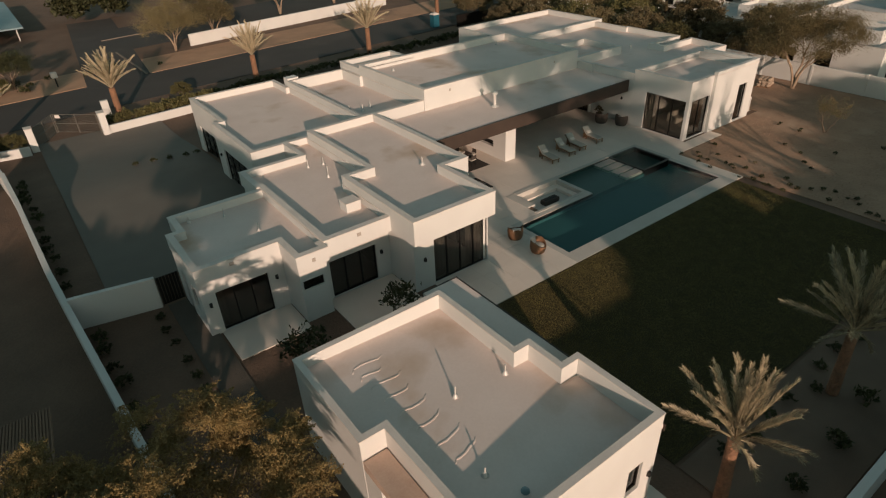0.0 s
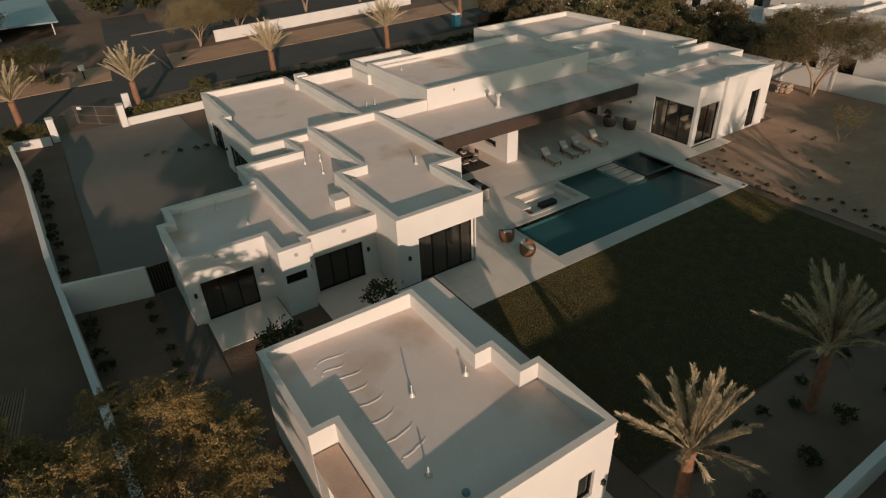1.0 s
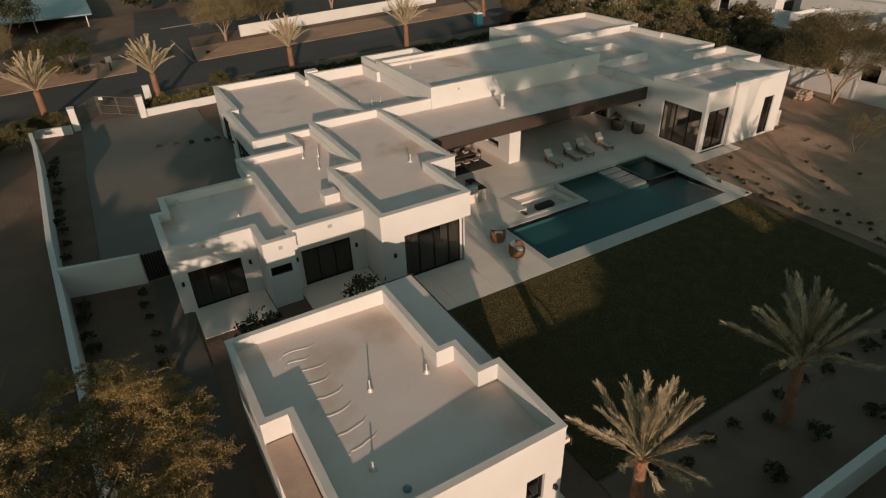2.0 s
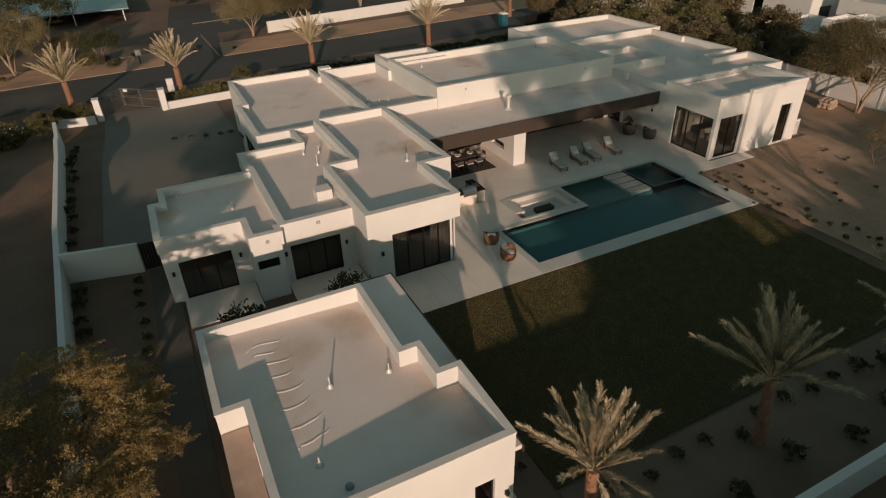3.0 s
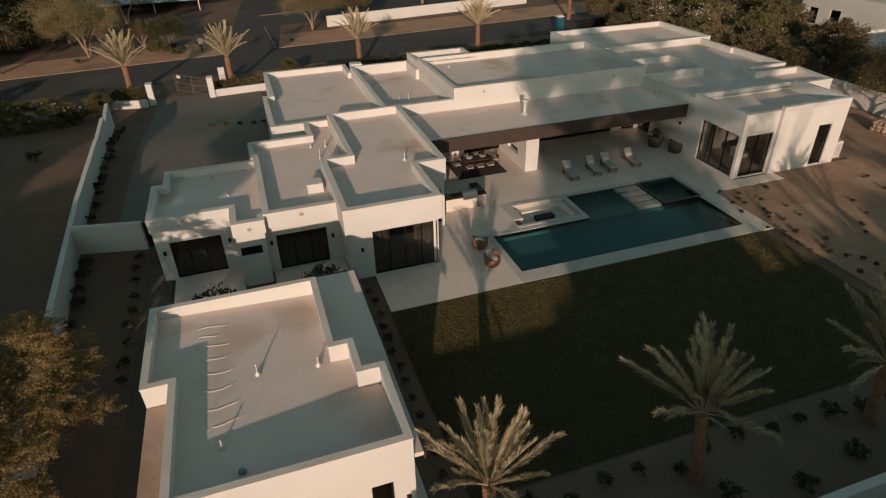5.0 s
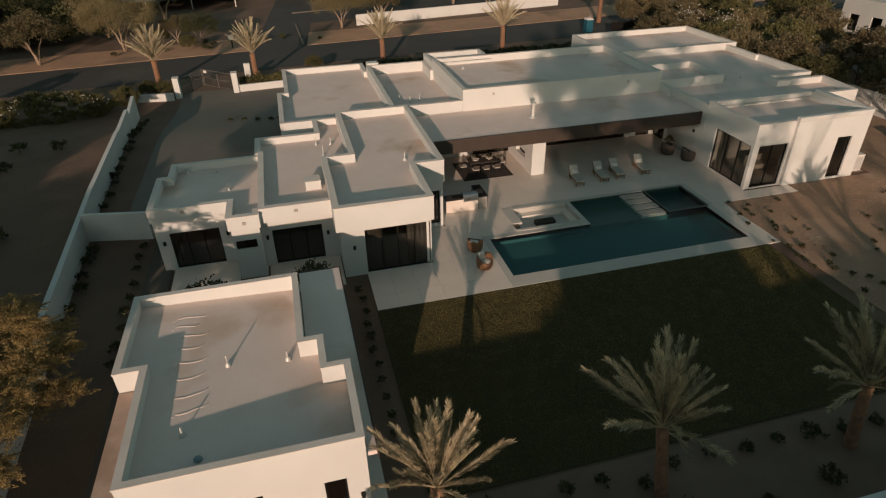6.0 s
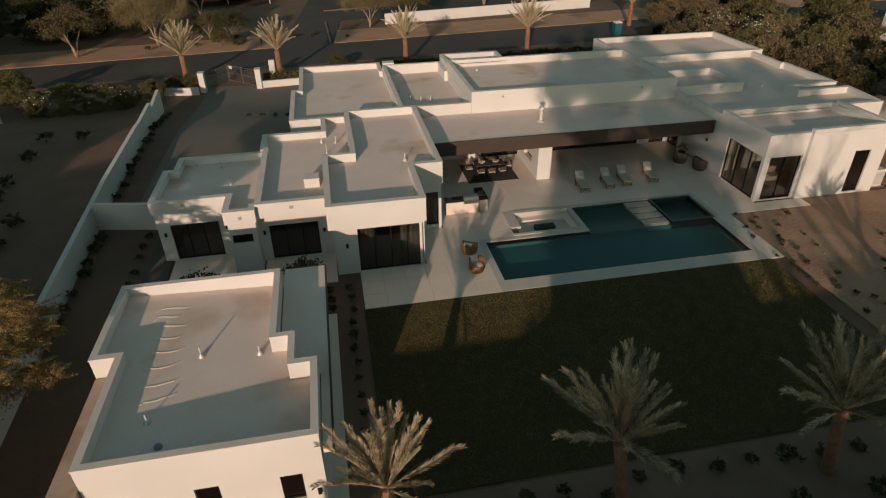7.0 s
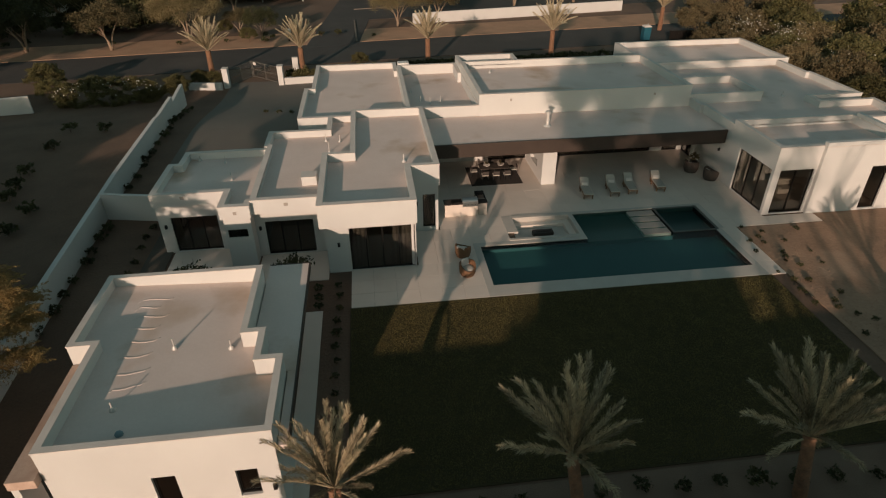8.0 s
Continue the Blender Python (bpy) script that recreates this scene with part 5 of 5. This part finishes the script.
def tub_chair(x, y, turn, weave, label, pillow=True, s=1.0):
    ob = empty("tub_chair", (x, y, 0), label, "armchair", "round woven chairs", turn=turn)
    bm = bmesh.new()
    n = 22
    rings = []
    for rr, dz, inner in ((0.36, 0.02, 0), (0.43, 0.2, 0), (0.45, 0.42, 0), (0.44, 0.72, 1), (0.38, 0.72, 1), (0.37, 0.42, 0), (0.37, 0.32, 0)):
        ring = []
        for k in range(n):
            a = k * math.tau / n
            drop = 0.30 * max(0.0, -math.sin(a)) if inner else 0
            ring.append(bm.verts.new((s * rr * math.cos(a), s * rr * math.sin(a), s * (dz - drop))))
        rings.append(ring)
    for r0, r1 in zip(rings, rings[1:]):
        for k in range(n):
            bm.faces.new((r0[k], r0[(k + 1) % n], r1[(k + 1) % n], r1[k]))
    bm.faces.new(rings[0][::-1])
    bm.faces.new(rings[-1])
    part("shell", bm, weave, ob)
    part("seat_cushion", lathe(bmesh.new(), [(0.30 * s, 0.31 * s), (0.35 * s, 0.35 * s), (0.34 * s, 0.42 * s), (0.25 * s, 0.45 * s), (0.02, 0.455 * s)], 18), CUSHION, ob, smooth=True)
    if pillow:
        part("pillow", boxes((-0.24, 0.24, 0.06, 0.22, 0.48, 0.9), bevel=0.06), CAP, ob, "pale throw pillow", pose(0, 0.03, 0, -14))
    return ob


tub_chair(22.95, 21.25, 150, WICKER, "round brown wicker tub chair with pale cushion", s=1.05)
tub_chair(22.9, 19.3, 20, WICKER, "round brown wicker tub chair with pale cushion", s=1.05)
tub_chair(41.6, 30.6, 130, DARKWICKER, "round dark woven tub chair with pale pillow", s=1.2)
tub_chair(42.35, 29.1, 100, DARKWICKER, "round dark woven tub chair with pale pillow", s=1.2)
pot = empty("planter", (42.2, 31.4, 0), "dark round planter with pale leafy plant", "planter")
part("pot", lathe(bmesh.new(), [(0.22, 0), (0.3, 0.25), (0.28, 0.5), (0.24, 0.5), (0.22, 0.44)], 16), DARKWICKER, pot, smooth=True)
part("plant", foliage("plant", OLIVE, (0.3, 0.3, 0.35), 14, 16, 0.09, 0.3, 0.3, -0.3), None, pot, m=pose(0, 0, 0.75))

rug = tagged(part("rug", boxes((25.0, 28.75, 30.3, 33.6, 0.003, 0.018), bevel=0.004), RUG), "dark flat-woven outdoor rug", "rug")
table = empty("dining_table", (26.9, 31.95, 0.018), "dark wooden dining table on the rug", "table")
part("tabletop", boxes((-1.1, 1.1, -0.5, 0.5, 0.70, 0.75), bevel=0.012), DARKWICKER, table)
for lx in (-1.0, 1.0):
    for ly in (-0.38, 0.38):
        part("leg", boxes((lx - 0.04, lx + 0.04, ly - 0.04, ly + 0.04, 0, 0.70), bevel=0.006), BLACK, table)
for x in (-0.55, 0.5):
    bowl = empty("bowl_plant", (26.9 + x, 31.95, 0.768), "small pale centrepiece bowl with greenery", "bowl", "table centrepieces")
    part("bowl", lathe(bmesh.new(), [(0.1, 0), (0.24, 0.09), (0.27, 0.15), (0.23, 0.12), (0.02, 0.05)], 16), CAP, bowl, smooth=True)
    part("plant", foliage("plant", OLIVE, (0.15, 0.15, 0.12), 8, 14, 0.05, 0.3, 0.3, -0.2), None, bowl, m=pose(0, 0, 0.2))


def dining_chair():
    ob = empty("dining_chair", (0, 0, 0.018), "woven pale brown dining chair on the rug", "chair", "chairs round the dining table")
    part("seat", boxes((-0.24, 0.24, -0.24, 0.24, 0.42, 0.48), bevel=0.02), CUSHION, ob)
    part("backrest", boxes((-0.23, 0.23, 0.20, 0.25, 0.5, 0.78), bevel=0.02), DARKWICKER, ob)
    for lx in (-0.21, 0.21):
        for ly in (-0.21, 0.21):
            part("leg", boxes((lx - 0.02, lx + 0.02, ly - 0.02, ly + 0.02, 0, 0.43 if ly < 0 else 0.52)), BLACK, ob)
    return ob


first = dining_chair()
spots = [(26.1, 32.75, 0), (26.9, 32.78, 3), (27.7, 32.74, -4), (26.1, 31.15, 180), (26.9, 31.1, 177), (27.7, 31.15, 184), (25.4, 31.95, 90), (28.4, 31.95, -90)]
first.matrix_basis = pose(spots[0][0], spots[0][1], 0.018, 0, 0, spots[0][2])
for x, y, a in spots[1:]:
    copy_thing(first, pose(x, y, 0.018, 0, 0, a))

kitchen = empty("outdoor_kitchen", (22.5, 26.0, 0), "pale outdoor kitchen counter with a steel grill", "counter")
part("cabinet", boxes((0, 2.15, 0, 0.7, 0, 0.86), bevel=0.012), DECK, kitchen)
part("worktop", boxes((-0.04, 2.18, -0.04, 0.74, 0.86, 0.91), bevel=0.01), DARKWICKER, kitchen, "dark brown stone worktop")
part("side_cabinet", boxes((2.2, 2.76, 0.0, 1.7, 0, 0.86), bevel=0.012), CONCRETE, kitchen)
part("side_worktop", boxes((2.19, 2.8, -0.04, 1.74, 0.86, 0.92), bevel=0.01), BLACK, kitchen)
part("sink", boxes((2.3, 2.68, 0.5, 1.1, 0.921, 0.935), bevel=0.006), STEEL, kitchen, "steel sink rim")
part("burner_tray", boxes((0.45, 1.1, 0.15, 0.5, 0.911, 0.95), bevel=0.01), BRONZE, kitchen, "dark tray with a bronze edge")
grill = empty("barbecue_grill", (24.15, 26.0, 0.91), "stainless steel built-in barbecue grill", "grill")
part("firebox", boxes((-0.5, 0.5, -0.05, 0.6, -0.22, 0.06), bevel=0.015), STEEL, grill)
part("hood", lathe(bmesh.new(), [(0.30, -0.5), (0.30, 0.5)], 20), STEEL, grill, m=Matrix.Translation((0, 0.3, 0.06)) @ Matrix.Rotation(radians(90), 4, "Y") @ Matrix.Diagonal((0.8, 1, 1, 1)))
part("handle", tube(bmesh.new(), [(-0.4, -0.08, 0.18), (0.4, -0.08, 0.18)], [0.015, 0.015], 8), STEEL, grill)
for k in range(4):
    part("knob", lathe(bmesh.new(), [(0.025, 0), (0.022, 0.03)], 10), BLACK, grill, m=pose(-0.33 + k * 0.22, -0.05, -0.08, 90))

# curtains and interiors behind the glass
def curtain(x0, x1, y, z0, z1, label="pale drawn curtain behind the glass", along="x"):
    bm = bmesh.new()
    n = max(8, int(abs(x1 - x0) / 0.05))
    a = [bm.verts.new((x0 + (x1 - x0) * k / n, y + 0.05 * math.sin(k * 1.3), z0)) for k in range(n + 1)]
    b = [bm.verts.new((x0 + (x1 - x0) * k / n, y + 0.05 * math.sin(k * 1.3), z1)) for k in range(n + 1)]
    for k in range(n):
        bm.faces.new((a[k], a[k + 1], b[k + 1], b[k]))
    if along == "y":
        bmesh.ops.transform(bm, matrix=Matrix(((0, 1, 0, 0), (1, 0, 0, 0), (0, 0, 1, 0), (0, 0, 0, 1))), verts=bm.verts)
    bmesh.ops.solidify(bm, geom=bm.faces[:], thickness=0.01)
    tagged(part("curtain", bm, CUSHION, smooth=True), label, "curtain", "curtains")


curtain(16.65, 17.6, 20.95, 0.0, 3.0)
curtain(18.9, 20.0, 20.95, 0.0, 3.0)
curtain(6.3, 6.7, 24.4, 0.0, 2.6)
curtain(26.9, 27.3, 43.42, 0.0, 3.0, along="y")
slab("floor_west", [(5.9, 11.0, 24.3, 29.7), (11.4, 15.0, 23.3, 32.4), (15.6, 19.9, 20.85, 24.7), (15.6, 21.6, 24.75, 34.6)], -0.058, 0.0, CONCRETE, "pale interior floor", "floor")
slab("floor_east", [(43.3, 51.5, 23.9, 28.5), (26.5, 42.4, 35.1, 44.0)], -0.058, 0.0, CONCRETE, "pale interior floor", "floor")
sofa = empty("sofa", (45.6, 26.0, 0), "pale upholstered sofa inside the glazed corner room", "sofa")
part("base", boxes((0, 2.2, 0, 0.95, 0.08, 0.42), bevel=0.04), CUSHION, sofa)
part("back", boxes((0, 2.2, 0.72, 0.95, 0.42, 0.85), bevel=0.05), CUSHION, sofa)
for x in (0.0, 1.98):
    part("arm", boxes((x, x + 0.22, 0, 0.72, 0.42, 0.62), bevel=0.04), CUSHION, sofa)

# ---- gate and street things ----
for x, y in ((2.0, 62.9), (8.1, 63.1)):
    ob = empty("gate_pier", (x, y, gz(x, y) - 0.05), "white stucco gate pier", "gate pier", "gate piers")
    part("pier", boxes((-0.3, 0.3, -0.45, 0.45, 0, 2.15), bevel=0.02), STUCCO, ob)
    part("cap", boxes((-0.33, 0.33, -0.48, 0.48, 2.15, 2.22), bevel=0.015), CAP, ob)


def mesh_gate(p, q, h=1.9):
    d = Vector((q[0] - p[0], q[1] - p[1], 0))
    ob = empty("mesh_gate", (p[0], p[1], gz(*p)), "temporary grey chain-link gate panel", "gate", "gate panels", turn=math.degrees(math.atan2(d.y, d.x)))
    w = d.length
    for x in (0.03, w / 2, w - 0.03):
        part("post", tube(bmesh.new(), [(x, 0, 0), (x, 0, h)], [0.03, 0.03], 8), GATEMETAL, ob)
    for z in (0.1, h / 2, h - 0.03):
        part("rail", tube(bmesh.new(), [(0.03, 0, z), (w - 0.03, 0, z)], [0.022, 0.022], 8), GATEMETAL, ob)
    bm = bmesh.new()
    step = 0.16
    n = int((w + h) / step)
    for k in range(n):
        s = k * step
        for sgn in (1, -1):
            a, b = max(0.0, s - h), min(w, s)
            if b > a:
                za, zb = (s - a, s - b) if sgn > 0 else (h - (s - a), h - (s - b))
                tube(bm, [(a, 0.004 * sgn, za), (b, 0.004 * sgn, zb)], [0.004, 0.004], 3, False)
    ob2 = part("wire_mesh", bm, GATEMETAL, ob)
    ob2["kind"] = "stuff"
    return ob


mesh_gate((7.75, 63.6), (4.4, 66.8))
mesh_gate((4.3, 66.8), (2.3, 63.4))
sign = tagged(part("gate_sign", boxes((-0.25, 0.25, -0.02, 0.0, 0, 0.3), bevel=0.004), CAP, m=pose(4.75, 66.42, gz(4, 66) + 1.5, 0, 0, -43)), "small pale notice on the gate panel", "sign")
ob = empty("intercom_pillar", (9.3, 68.4, gz(9, 68.4)), "short white entry keypad pillar", "pillar")
part("pillar", boxes((-0.35, 0.35, -0.2, 0.2, -0.1, 1.75), bevel=0.02), STUCCO, ob)
part("keypad", boxes((-0.1, 0.1, 0.2, 0.22, 1.1, 1.4), bevel=0.006), BLACK, ob)
toilet = empty("portable_toilet", (58.6, 78.0, gz(0, 78)), "blue portable toilet with a white roof", "toilet cabin")
toilet.scale = (0.9, 0.9, 0.9)
part("cabin", boxes((-0.58, 0.58, -0.58, 0.58, 0, 2.05), bevel=0.03), BLUE, toilet)
part("door", boxes((-0.42, 0.42, -0.62, -0.58, 0.1, 1.95), bevel=0.02), BLUE, toilet)
part("roof", lathe(bmesh.new(), [(0.86, 2.05), (0.84, 2.13), (0.55, 2.3), (0.05, 2.36)], 4), CAP, toilet, "white domed roof", pose(0, 0, 0, 0, 0, 45))
part("vent_pipe", tube(bmesh.new(), [(0.4, 0.45, 2.0), (0.4, 0.45, 2.5)], [0.05, 0.05], 8), GALV, toilet)
mail = empty("mailbox", (6.9, 85.3, gz(0, 85)), "white mailbox on a dark post by the street", "mailbox")
part("post", boxes((-0.08, 0.08, -0.08, 0.08, -0.05, 1.1)), BRONZE, mail)
part("box", boxes((-0.35, 0.35, -0.3, 0.3, 1.1, 1.75), bevel=0.06), CAP, mail)
yard_gate = empty("side_gate", (4.45, 28.15, 0), "dark slatted metal side gate between wall and house", "gate")
part("gate_frame", boxes((0, 1.1, -0.03, 0.03, 0.05, 0.12)), BRONZE, yard_gate)
for k in range(7):
    part("slat", boxes((0.01 + k * 0.157, 0.15 + k * 0.157, -0.02, 0.02, 0.12, 1.7)), BRONZE, yard_gate)
fence = empty("dark_fence", (61.0, 75.5, gz(0, 75)), "dark metal fence beside the street", "fence")
for k in range(9):
    part("panel", boxes((k * 1.3, k * 1.3 + 1.27, -0.03, 0.03, 0, 1.7)), BRONZE, fence)
wall_run("wall_lot", [(-26.0, 54.0), (-16.0, 55.9)], 1.5, 0.25, "white wall of the neighbouring lot")
# loose stones over the gravel yard
n = 6000
c = np.stack([40.7 + 15.0 * rng.random(n) ** 1.3, 5.0 + 17.0 * rng.random(n), np.full(n, 0.005)], 1)
size = (0.012 + 0.04 * rng.random(n) ** 3)[:, None]
corners = np.array([(1, 0, 0), (0, 1, 0), (-1, 0, 0), (0, -1, 0), (0, 0, 0.75), (0, 0, -0.5)])
vs = (c[:, None, :] + corners[None] * size[:, None, :] * (0.6 + 0.8 * rng.random((n, 6, 1)))).reshape(-1, 3)
tri = np.array([(0, 1, 4), (1, 2, 4), (2, 3, 4), (3, 0, 4), (1, 0, 5), (2, 1, 5), (3, 2, 5), (0, 3, 5)])
fs = (tri[None] + 6 * np.arange(n)[:, None, None]).reshape(-1, 3)
me = bpy.data.meshes.new("gravel")
me.from_pydata(vs.tolist(), [], fs.tolist())
me.materials.append(SAND)
tagged(part("gravel", me), "loose tan stones scattered over the yard", "gravel", kind="stuff")

# a pallet of rough stone by the east wall
pallet = empty("stone_pallet", (60.7, 26.6, -0.06), "wooden pallet stacked with rough tan building stone", "stone pile", turn=12)
for k in range(5):
    part("pallet_board", boxes((-0.75, 0.75, -0.6 + k * 0.27, -0.46 + k * 0.27, 0.1, 0.13)), WOOD, pallet)
for x in (-0.7, 0.0, 0.7):
    part("bearer", boxes((x - 0.05, x + 0.05, -0.6, 0.62, 0.0, 0.1)), WOOD, pallet)
r = random.Random(5)
rocks = []
for k in range(5):
    bm = bmesh.new()
    bmesh.ops.create_icosphere(bm, subdivisions=2, radius=0.5)
    for v in bm.verts:
        v.co = Vector([max(-0.36, min(0.36, c)) for c in v.co]) * (1 + 0.25 * noise.noise(v.co * 2.6 + Vector((k * 3.1, 0, 0))))
    rocks.append(mesh_of("stone", bm, STONE))
for layer in range(3):
    for i in range(4 - (layer == 2)):
        for j in range(3):
            part("stone", rocks[r.randrange(5)], None, pallet, m=pose(-0.54 + i * 0.36 + 0.1 * (layer == 2) + r.uniform(-0.04, 0.04), -0.38 + j * 0.38 + r.uniform(-0.04, 0.04), 0.25 + layer * 0.26, r.uniform(-8, 8), r.uniform(-8, 8), r.uniform(0, 90)) @ Matrix.Diagonal((0.5, 0.5, 0.36, 1)))
